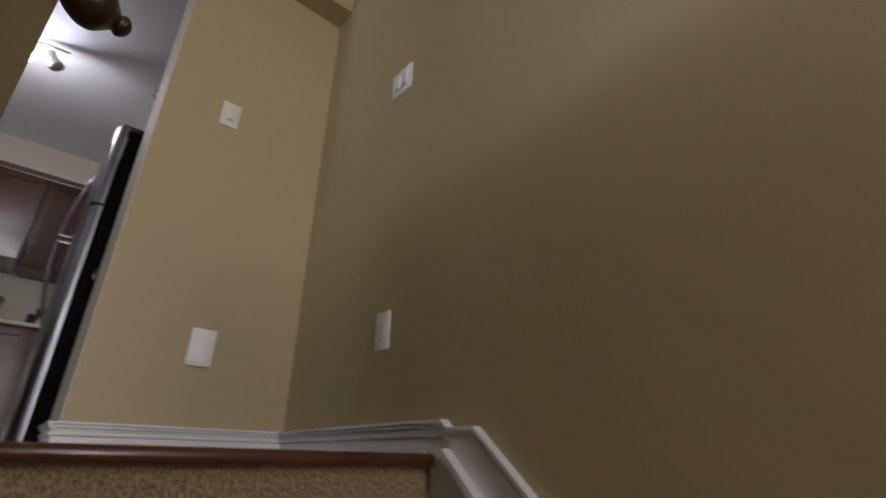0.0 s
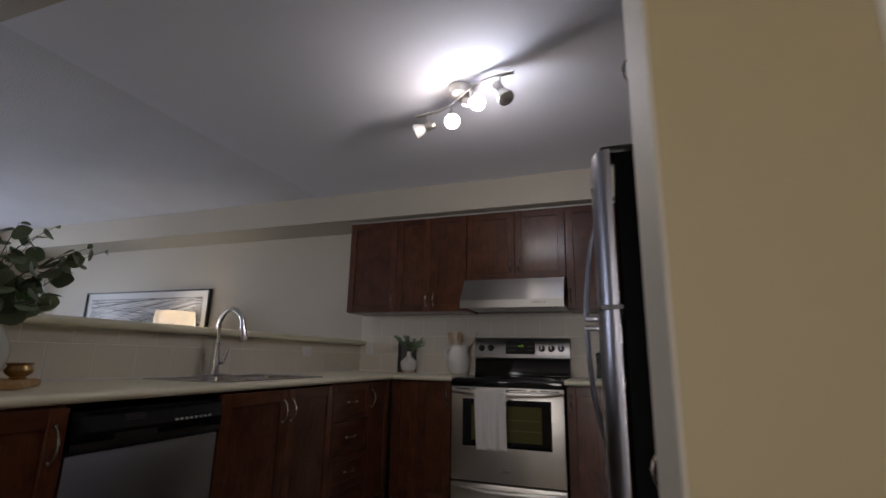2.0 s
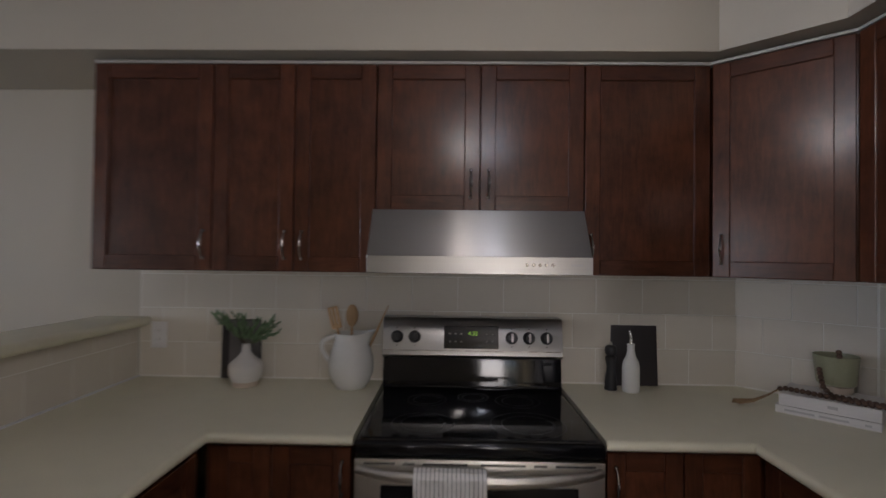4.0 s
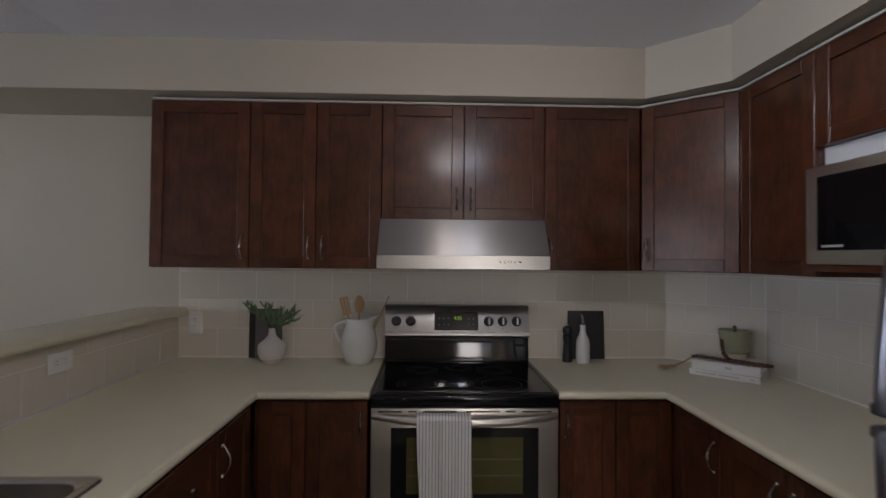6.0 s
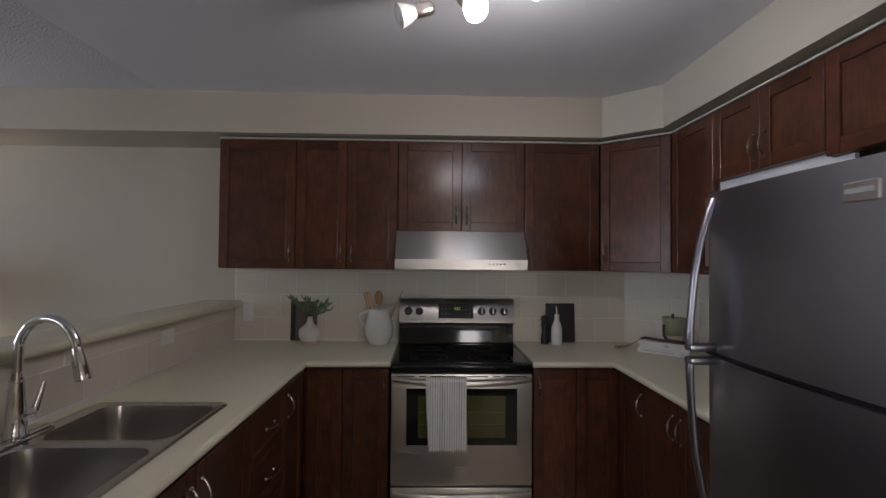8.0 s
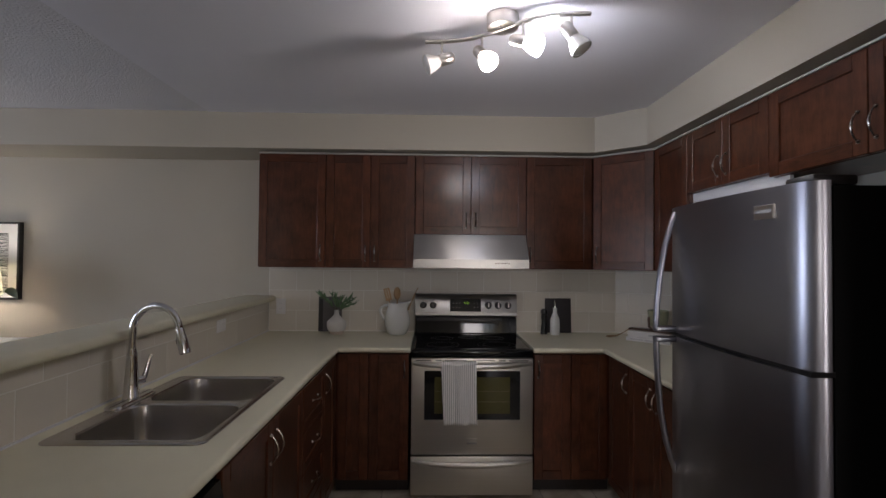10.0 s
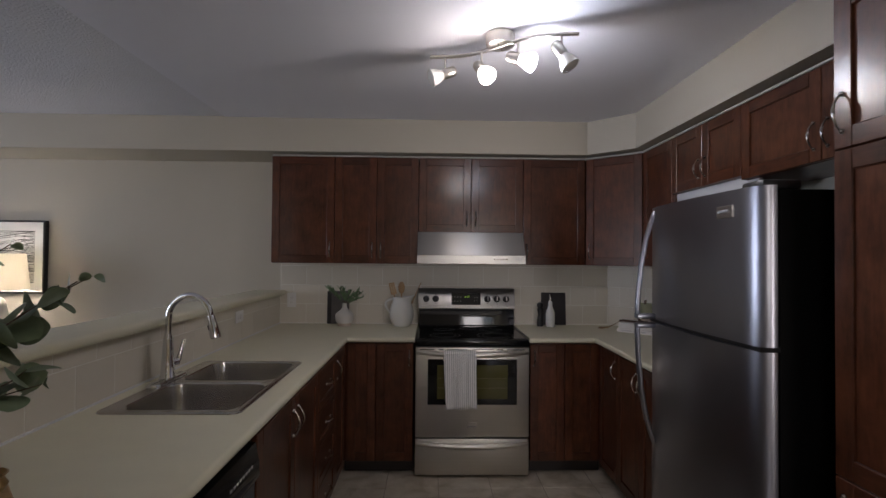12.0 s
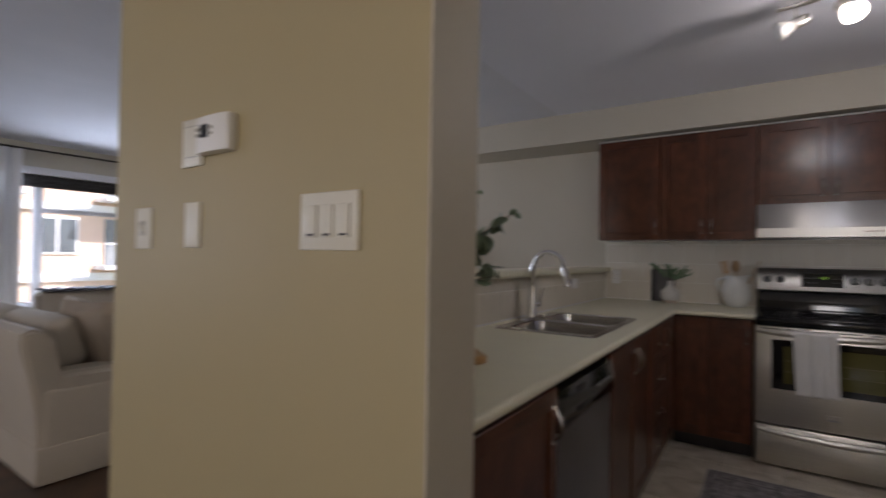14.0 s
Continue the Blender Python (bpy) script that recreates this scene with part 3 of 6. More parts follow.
def stairs():
    n = 7
    structure("floor_hall", boxed(WEST, -0.476, -3.2, 1.705, -0.25, HALL), M_HARDWOOD, "dark hardwood hall floor", "floor")
    structure("floor_landing", boxed(-0.476, 0.567, STAIR_Y + 0.03, 1.705, -0.25, HALL), M_HARDWOOD, "dark hardwood landing floor", "floor")
    structure("floor_living", boxed(WEST, -2.50, 1.705, BACK, -0.25, HALL), M_HARDWOOD, "dark hardwood living room floor", "floor")
    t = tagged(new("stairs"), "carpeted stairs with a dark wooden top nosing", "stairs", "", "structure")
    for i in range(n):
        top = HALL - RISE * (i + 1)
        yb = STAIR_Y + 0.03 - RUN * i
        part("tread", boxed(-0.357, 0.56, yb - RUN - 0.02, yb, top - 0.035, top, 0.012), M_CARPET, t)
        part("riser", boxed(-0.357, 0.56, yb - 0.004, yb + 0.02, top, top + RISE - 0.002), M_CARPET, t)
    part("nosing", boxed(-0.357, 0.545, STAIR_Y - 0.012, STAIR_Y + 0.08, HALL - 0.016, HALL + 0.012, 0.012, 3), M_NOSING, t, "dark stained wooden nosing")
    structure("floor_lower", boxed(-0.476, 0.567, -3.2, STAIR_Y - RUN * n, -2.0, HALL - RISE * (n + 1) + 0.001), M_CARPET, "carpeted lower landing", "floor")
    # white skirt: level past the nosing, a small drop, then down the pitch of the stairs
    bm = bmesh.new()
    line = [(0.86, 0.0), (0.796, 0.0), (0.778, -0.018), (0.692, -0.019), (-0.9, -0.019 - 1.592 * 0.872)]
    for d, lo, hi in ((0.012, -0.30, 0.048), (0.017, 0.048, 0.060), (0.013, 0.060, 0.068), (0.020, 0.068, 0.077), (0.025, 0.077, 0.086)):
        for (ya, sa), (yb, sb) in zip(line, line[1:]):
            vs = [bm.verts.new((x, y, z + s0 + HALL)) for x in (0.567 - d, 0.567) for y, s0 in ((ya, sa), (yb, sb)) for z in (lo, hi)]
            for f in ((0, 1, 3, 2), (4, 6, 7, 5), (0, 4, 5, 1), (2, 3, 7, 6), (1, 5, 7, 3), (0, 2, 6, 4)):
                bm.faces.new([vs[k] for k in f])
    structure("trim_stair_skirt", bm, M_TRIM, "white moulded skirt board beside the stairs", "trim")
    bm = bmesh.new()
    line = [(0.80, 0.022), (0.775, 0.022), (0.70, -0.045), (-0.9, -0.045 - 1.6 * 0.872)]
    for (ya, sa), (yb, sb) in zip(line, line[1:]):
        vs = [bm.verts.new((x, y, z + s0 + HALL)) for x in (0.528, 0.556) for y, s0 in ((ya, sa), (yb, sb)) for z in (-0.02, 0.0)]
        for f in ((0, 1, 3, 2), (4, 6, 7, 5), (0, 4, 5, 1), (2, 3, 7, 6), (1, 5, 7, 3), (0, 2, 6, 4)):
            bm.faces.new([vs[k] for k in f])
    structure("trim_stair_stringer", bm, M_TRIM, "white inner stringer cap beside the stairs", "trim")


def baseboards():
    def run(name, x0, y0, x1, y1, nx, ny):
        """A moulded board along one wall; nx, ny point into the room."""
        bm = bmesh.new()
        for d, lo, hi in ((0.021, 0.0, 0.018), (0.012, 0.018, 0.048), (0.017, 0.048, 0.060), (0.013, 0.060, 0.068), (0.020, 0.068, 0.077), (0.025, 0.077, 0.086)):
            xa, xb = sorted((x0, x1)) if nx == 0 else sorted((x0, x0 + nx * d))
            ya, yb = sorted((y0, y1)) if ny == 0 else sorted((y0, y0 + ny * d))
            box(bm, xa, xb, ya, yb, HALL + lo, HALL + hi, 0.0025, 1)
        structure(name, bm, M_TRIM, "white moulded baseboard", "baseboard")
    run("baseboard_stair_head", TANX - 0.012, TANY, 0.566, TANY, 0, -1)
    run("baseboard_wall_end", TANX - 0.004, TANY + 0.001, TANX, 2.085, -1, 0)
    run("baseboard_stair_side", 0.567, 0.861, 0.567, TANY - 0.02, -1, 0)
    run("baseboard_hall", -2.88, 1.54, -1.686, 1.54, 0, -1)


def living_window():
    t = tagged(new("window_1"), "white framed living room window with a transom", "window", "", "structure")
    y0, y1, z0, z1 = 2.35, 4.25, 0.62, 2.12
    bm = bmesh.new()
    for a, b, c, d in ((y0, y0 + 0.06, z0, z1), (y1 - 0.06, y1, z0, z1), (y0 + 0.06, y1 - 0.06, z0, z0 + 0.06), (y0 + 0.06, y1 - 0.06, z1 - 0.06, z1)):
        box(bm, WEST - 0.14, WEST - 0.06, a, b, c, d, 0.004, 1)
    part("window_frame", bm, M_TRIM, t)
    ms = (2.82, 3.72)
    for y in ms:
        part("mullion", boxed(WEST - 0.135, WEST - 0.065, y - 0.045, y + 0.045, z0 + 0.06, z1 - 0.06, 0.004), M_TRIM, t)
    part("transom", boxed(WEST - 0.13, WEST - 0.07, ms[0] + 0.045, ms[1] - 0.045, 1.70, 1.75, 0.004), M_TRIM, t)
    part("window_sill", boxed(WEST - 0.02, WEST + 0.06, y0 - 0.05, y1 + 0.05, z0 - 0.03, z0 - 0.001, 0.006), M_TRIM, t)
    bm = bmesh.new()
    for a, b, c, d in ((y0 - 0.08, y0, z0, z1 + 0.08), (y1, y1 + 0.08, z0, z1 + 0.08), (y0, y1, z1, z1 + 0.08)):
        box(bm, WEST + 0.001, WEST + 0.02, a, b, c, d, 0.004, 1)
    part("casing", bm, M_TRIM, t)
    for a, b in ((y0 + 0.06, ms[0] - 0.045), (ms[0] + 0.045, ms[1] - 0.045), (ms[1] + 0.045, y1 - 0.06)):
        p = part("pane", boxed(WEST - 0.104, WEST - 0.098, a, b, z0 + 0.06, z1 - 0.06), M_PANE, t)
        p.visible_shadow = False


walls()
pony_wall()
stairs()
baseboards()
living_window()


def bar_wall():
    structure("wall_bar", boxed(-2.50, BAR_X - 0.012, 1.702, BACK - 0.002, -0.05, 1.156), M_WALL, "low bar wall between kitchen and living room", "wall")
    structure("wall_tile_bed_bar", boxed(BAR_X - 0.0115, BAR_X - 0.003, 1.702, BACK - 0.012, CT, 1.155), M_GROUT, "grout bed of the bar wall tiles", "wall")
    bm = bmesh.new()
    box(bm, -2.555, -2.305, 1.703, BACK - 0.003, 1.157, 1.198, 0.017, 4)
    structure("bar_ledge", bm, M_COUNTER, "cream laminate bar ledge on the half wall", "ledge")
    structure("wall_tile_bed_north", boxed(BAR_X, 0.294, BACK - 0.0115, BACK - 0.003, CT, 1.44), M_GROUT, "grout bed of the backsplash tiles", "wall")
    structure("wall_tile_bed_east", boxed(SIDE - 0.0115, SIDE - 0.003, 3.42, 4.815, CT, 1.44), M_GROUT, "grout bed of the side backsplash tiles", "wall")
    bm = prism(bmesh.new(), [(0.292, BACK - 0.001), (SIDE - 0.001, 4.812), (SIDE - 0.001, BACK - 0.001)], CT + 0.001, 1.416)
    structure("wall_corner", bm, M_WALL, "angled wall across the kitchen corner", "wall")
    structure("wall_tile_bed_corner", moved(boxed(0.0, 0.472, -0.0085, -0.0005, CT + 0.0005, 1.415), pose(0.292, BACK - 0.001, 0, 0, 0, -45)), M_GROUT, "grout bed of the angled backsplash tiles", "wall")


bar_wall()


# ---- kitchen cabinets ----
def bow_handle(length=0.1):
    """An arched bow pull, upright along z, feet at y = 0, standing out along -y."""
    bm = bmesh.new()
    pts = []
    for i in range(15):
        s = i / 14
        pts.append((0, -0.023 * math.sin(math.pi * s) ** 0.8 - 0.004, (s - 0.5) * length))
    tube(bm, pts, lambda s: 0.0028 + 0.0018 * math.sin(math.pi * s) ** 2, 8)
    for sg in (-1, 1):
        lathe(bm, [(0.0, 0.0), (0.0075, 0.0), (0.0065, 0.005), (0.004, 0.008), (0, 0.009)], 12, m=pose(0, 0, sg * length * 0.5, 90, 0, 0))
    return finish(bm, "handle", M_PULL)


HANDLE = bow_handle()


def add_handle(parent, x, y, z, flat=False):
    h = part("handle", HANDLE, None, parent)
    h.matrix_basis = pose(x, y, z, 0, 90 if flat else 0, 0)
    return h


def shaker_door(name, w, h, parent, mat, rail=0.056, thick=0.02):
    """A framed door, x 0..w, z 0..h, front towards -y: sunk panel, two stiles and two rails."""
    d = part(name, boxed(rail - 0.004, w - rail + 0.004, -thick + 0.009, -0.004, rail - 0.004, h - rail + 0.004), mat, parent)
    for a, b in ((0, rail), (w - rail, w)):
        part("stile", boxed(a, b, -thick, 0, 0, h, 0.0024, 1), M_WOOD, d)
    for a, b in ((0, rail), (h - rail, h)):
        part("rail", boxed(rail + 0.0002, w - rail - 0.0002, -thick, 0, a, b, 0.0024, 1), M_WOODX, d)
    return d


def cabinet(name, m, w, d, h, fronts, label, group, kick=0.0, low=0.0):
    """A cabinet seen from its front: x to the right, fronts = (x0, x1, z0, z1, handle x, handle z, flat)."""
    t = thing(name, m, label, "cabinet", group)
    part("body", boxed(0.0015, w - 0.0015, 0.0, d, kick, h - low, 0.0015, 1), M_WOOD, t)
    if kick:
        part("toe_kick", boxed(0.0, w, 0.055, d - 0.02, 0.0, kick - 0.001), M_KICK, t)
    for x0, x1, z0, z1, hx, hz, flat in fronts:
        g = 0.0018
        tall = (z1 - z0) > 0.25
        if tall:
            dr = shaker_door("door", x1 - x0 - 2 * g, z1 - z0 - 2 * g, t, M_WOOD)
        else:
            dr = shaker_door("drawer_front", x1 - x0 - 2 * g, z1 - z0 - 2 * g, t, M_WOODX, 0.042)
        dr.matrix_basis = pose(x0 + g, -0.001, z0 + g)
        if hx is not None:
            add_handle(dr, hx - x0 - g, -0.021, hz - z0 - g, flat)
    return t


def uppers():
    H = TOP_U - BOT_U
    D = BACK - FACE_U - 0.025
    y = FACE_U + 0.021
    lab = "dark cherry wall cabinet with framed doors"
    hz = 0.10
    def up(x0, x1, doors, z0=BOT_U, lb=lab):
        cabinet("wall_cabinet", pose(x0, y, z0), x1 - x0, D, TOP_U - z0, [(a - x0, b - x0, 0, TOP_U - z0, hx - x0, hz, False) for a, b, hx in doors], lb, "wall cabinets")
    up(-2.32, -1.862, [(-2.32, -1.862, -1.893)])
    up(-1.861, -1.246, [(-1.861, -1.553, -1.585), (-1.553, -1.246, -1.521)], lb="dark cherry wall cabinet with two narrow doors")
    up(-1.245, -0.473, [(-1.245, -0.859, -0.892), (-0.859, -0.473, -0.826)], 1.652, "short dark cherry cabinet over the range hood")
    up(-0.472, -0.012, [(-0.472, -0.012, -0.447)])
    # angled corner cabinet
    p0, p1 = Vector((-0.010, 4.787)), Vector((0.300, 4.520))
    w = (p1 - p0).length
    ang = math.degrees(math.atan2(p1.y - p0.y, p1.x - p0.x))
    t = thing("corner_wall_cabinet", pose(p0.x, p0.y, BOT_U, 0, 0, ang), "dark cherry angled corner wall cabinet", "cabinet", "wall cabinets")
    inv = pose(p0.x, p0.y, 0, 0, 0, ang).inverted()
    n = Vector((math.sin(radians(ang)), -math.cos(radians(ang))))
    q0, q1 = p0 - n * 0.022, p1 - n * 0.022
    pl = [q0, q1, Vector((SIDE - 0.003, q1.y)), Vector((SIDE - 0.003, BACK - 0.003)), Vector((q0.x, BACK - 0.003))]
    bm = prism(bmesh.new(), [tuple((inv @ Vector((p.x, p.y, 0))).xy) for p in pl], 0, H)
    part("body", bm, M_WOOD, t)
    d = shaker_door("door", w - 0.008, H - 0.004, t, M_WOOD)
    d.matrix_basis = pose(0.004, 0.021, 0.002)
    add_handle(d, 0.03, -0.021, hz)
    # side run, facing the aisle
    x = 0.30 + 0.021
    D2 = SIDE - x - 0.003
    def side(y0, y1, z0, doors, lb):
        cabinet("wall_cabinet", pose(x, y0, z0, 0, 0, -90), y0 - y1, D2, TOP_U - z0, [(y0 - a, y0 - b, 0, TOP_U - z0, None if c is None else y0 - c, 0.10, False) for a, b, c in doors], lb, "wall cabinets")
    side(4.518, 4.128, BOT_U, [(4.518, 4.128, None)], lab)
    side(4.127, 3.478, 1.862, [(4.127, 3.802, 3.835), (3.802, 3.478, 3.769)], "short dark cherry cabinet over the microwave")
    side(3.477, 2.549, 1.842, [(3.477, 3.013, 3.046), (3.013, 2.549, 2.980)], "short dark cherry cabinet over the refrigerator")
    # pale filler under the short cabinets
    structure("trim_filler", boxed(0.335, 0.35, 3.40, 4.126, 1.80, 1.861), M_TRIM, "white filler strip under the short cabinets", "trim")


def bases():
    K, H = 0.10, 0.894
    # peninsula, facing the aisle
    x = -1.71 - 0.021
    D = x - BAR_X - 0.004
    def pen(y0, y1, fronts, lb, low=0.0):
        cabinet("base_cabinet", pose(x, y0, 0, 0, 0, 90), y1 - y0, D, H, [(a - y0, b - y0, c, d, None if hx is None else hx - y0, hz, fl) for a, b, c, d, hx, hz, fl in fronts], lb, "base cabinets", K, low)
    lab = "dark cherry base cabinet with framed doors"
    pen(1.703, 2.243, [(1.73, 2.243, K, H - 0.006, 2.205, 0.786, False)], "dark cherry end base cabinet beside the dishwasher")
    pen(2.846, 3.70, [(2.846, 3.286, K, H - 0.006, 3.252, 0.786, False), (3.286, 3.70, K, H - 0.006, 3.318, 0.786, False)], "dark cherry sink base cabinet with two doors", 0.20)
    zs = [K, 0.29, 0.483, 0.676, H - 0.006]
    pen(3.701, 4.137, [(3.701, 4.137, a, b, 3.92, (a + b) / 2, True) for a, b in zip(zs, zs[1:])], "dark cherry base cabinet with four drawers")
    pen(4.138, 4.47, [(4.138, 4.43, K, H - 0.006, 4.17, 0.786, False)], "narrow dark cherry base cabinet at the corner")
    # back wall
    y = 4.50 + 0.021
    D = BACK - y - 0.004
    def back(x0, x1, fronts, lb):
        cabinet("base_cabinet", pose(x0, y, 0), x1 - x0, D, H, [(a - x0, b - x0, K, H - 0.006, None if hx is None else hx - x0, 0.792, False) for a, b, hx in fronts], lb, "base cabinets", K)
    back(-1.729, -1.264, [(-1.708, -1.515, None), (-1.515, -1.264, -1.292)], lab)
    back(-0.476, 0.02, [(-0.476, -0.24, -0.448), (-0.24, -0.005, None)], lab)
    # side run, facing the aisle
    x = -0.02 + 0.021
    D = SIDE - x - 0.004
    def side(y0, y1, fronts, lb):
        cabinet("base_cabinet", pose(x, y0, 0, 0, 0, -90), y0 - y1, D, H, [(y0 - a, y0 - b, K, H - 0.006, y0 - c, 0.786, False) for a, b, c in fronts], lb, "base cabinets", K)
    side(4.498, 4.151, [(4.455, 4.151, 4.18)], lab)
    side(4.15, 3.44, [(4.15, 3.845, 3.877), (3.845, 3.44, 3.813)], "dark cherry base cabinet with two doors beside the refrigerator")


def pantry():
    w = 2.545 - 2.094
    x = -0.057 + 0.021
    cabinet("pantry_cabinet", pose(x, 2.545, 0, 0, 0, -90), w, SIDE - x - 0.004, TOP_U + 0.0,
            [(0, w, 0.10, 0.895, 0.032, 0.80, False), (0, w, 0.895, 1.768, None, 0, False), (0, w, 1.768, TOP_U, 0.032, 1.865, False)],
            "tall dark cherry pantry cabinet beside the refrigerator", "", 0.10)


def sheet(xs, ys, keep, z0, z1):
    """A slab over those cells of a grid that keep(i, j) accepts."""
    bm = bmesh.new()
    vs = {}
    def v(i, j):
        if (i, j) not in vs:
            vs[i, j] = bm.verts.new((xs[i], ys[j], z1))
        return vs[i, j]
    for i in range(len(xs) - 1):
        for j in range(len(ys) - 1):
            if keep(i, j):
                bm.faces.new((v(i, j), v(i + 1, j), v(i + 1, j + 1), v(i, j + 1)))
    r = bmesh.ops.extrude_face_region(bm, geom=bm.faces[:])
    for g in r["geom"]:
        if isinstance(g, bmesh.types.BMVert):
            g.co.z = z0
    return bm


def worktops():
    z0, z1 = 0.897, CT
    sx0, sx1, sy0, sy1 = -2.235, -1.813, 2.938, 3.713      # sink opening
    t = thing("worktop", pose(-1.7, 4.0, z1), "cream laminate worktop with a rounded front edge", "worktop", "worktops")
    inv = Matrix.Translation((1.7, -4.0, -z1))
    e = 0.0165
    x1 = -1.698 - e
    bm = sheet([BAR_X - 0.002, sx0, sx1, x1, -1.255], [1.704, sy0, sy1, 4.472 + e, BACK - 0.003], lambda i, j: (i < 3 or j == 3) and (i, j) != (1, 1), z0, z1)
    part("top", moved(bm, inv), M_COUNTER, t)
    part("front_edge", moved(tubed([(x1, 1.704, (z0 + z1) / 2), (x1, 4.472 + e, (z0 + z1) / 2)], (z1 - z0) / 2 - 0.0005, 16), inv), M_COUNTER, t)
    part("front_edge", moved(tubed([(x1, 4.472 + e, (z0 + z1) / 2), (-1.255, 4.472 + e, (z0 + z1) / 2)], (z1 - z0) / 2 - 0.0005, 16), inv), M_COUNTER, t)
    t = thing("worktop", pose(0.2, 4.5, z1), "cream laminate worktop with a rounded front edge beside the refrigerator", "worktop", "worktops")
    inv = Matrix.Translation((-0.2, -4.5, -z1))
    xs = -0.045 + e
    bm = sheet([-0.484, xs, SIDE - 0.003], [3.43, 4.472 + e, BACK - 0.003], lambda i, j: i == 1 or j == 1, z0, z1)
    part("top", moved(bm, inv), M_COUNTER, t)
    zc, r = (z0 + z1) / 2, (z1 - z0) / 2 - 0.0005
    part("front_edge", moved(tubed([(-0.484, 4.472 + e, zc), (xs, 4.472 + e, zc)], r, 16), inv), M_COUNTER, t)
    part("front_edge", moved(tubed([(xs, 4.472 + e, zc), (xs, 3.43, zc)], r, 16), inv), M_COUNTER, t)
    # pale sealant line
    structure("trim_sealant", boxed(BAR_X - 0.002, BAR_X + 0.006, 1.71, BACK - 0.004, CT + 0.0005, CT + 0.006), M_TRIM, "white sealant line behind the worktop", "trim")
    structure("trim_sealant_north", boxed(BAR_X + 0.006, SIDE - 0.004, BACK - 0.009, BACK - 0.0025, CT + 0.0005, CT + 0.006), M_TRIM, "white sealant line along the back wall", "trim")


def rounded_rect(x0, x1, y0, y1, r, n=6):
    pts = []
    for cx, cy, a0 in ((x1 - r, y1 - r, 0), (x0 + r, y1 - r, 90), (x0 + r, y0 + r, 180), (x1 - r, y0 + r, 270)):
        for i in range(n + 1):
            a = radians(a0 + 90 * i / n)
            pts.append((cx + r * math.cos(a), cy + r * math.sin(a)))
    return pts


def loft(bm, loops, close_last=True):
    rings = [[bm.verts.new(p) for p in lp] for lp in loops]
    n = len(rings[0])
    for a, b in zip(rings, rings[1:]):
        for i in range(n):
            bm.faces.new((a[i], a[(i + 1) % n], b[(i + 1) % n], b[i]))
    if close_last:
        bm.faces.new(rings[-1])
    return bm


def sink():
    t = thing("kitchen_sink", pose(-2.044, 3.3255, CT), "double bowl stainless steel drop-in sink", "sink")
    hx, hy = 0.247, 0.4075
    rimz = 0.006
    bm = bmesh.new()
    xa, xb, ya = -0.185, hx - 0.022, hy - 0.024
    bowls = [(xa, xb, -ya, -0.014), (xa, xb, 0.014, ya)]
    # pressed rim with rounded corners, and the bridge between the bowls
    loft(bm, [[(x, y, z) for x, y in rounded_rect(*q, r)] for z, q, r in (
        (0.0005, (-hx, hx, -hy, hy), 0.034), (0.004, (-hx + 0.001, hx - 0.001, -hy + 0.001, hy - 0.001), 0.034),
        (rimz, (-hx + 0.006, hx - 0.006, -hy + 0.006, hy - 0.006), 0.03), (rimz, (xa, xb, -ya, ya), 0.012))], False)
    box(bm, xa, xb, -0.0142, 0.0142, 0.001, rimz, 0.002, 1)
    part("rim", bm, M_SINK, t)
    for a, b, c, d in bowls:
        bm = bmesh.new()
        loops = []
        for z, ins, r in ((rimz, -0.0006, 0.012), (rimz + 0.0012, 0.004, 0.05), (rimz - 0.004, 0.010, 0.055), (-0.05, 0.014, 0.06), (-0.15, 0.022, 0.065), (-0.172, 0.035, 0.065), (-0.18, 0.06, 0.06)):
            loops.append([(x, y, z) for x, y in rounded_rect(a + ins, b - ins, c + ins, d - ins, r)])
        loft(bm, loops)
        part("bowl", bm, M_SINK, t)
        part("drain", turned([(0, 0.002), (0.03, 0.002), (0.042, 0.004), (0.045, 0.001)], 24, ((a + b) / 2, (c + d) / 2, -0.18)), M_CHROME, t)


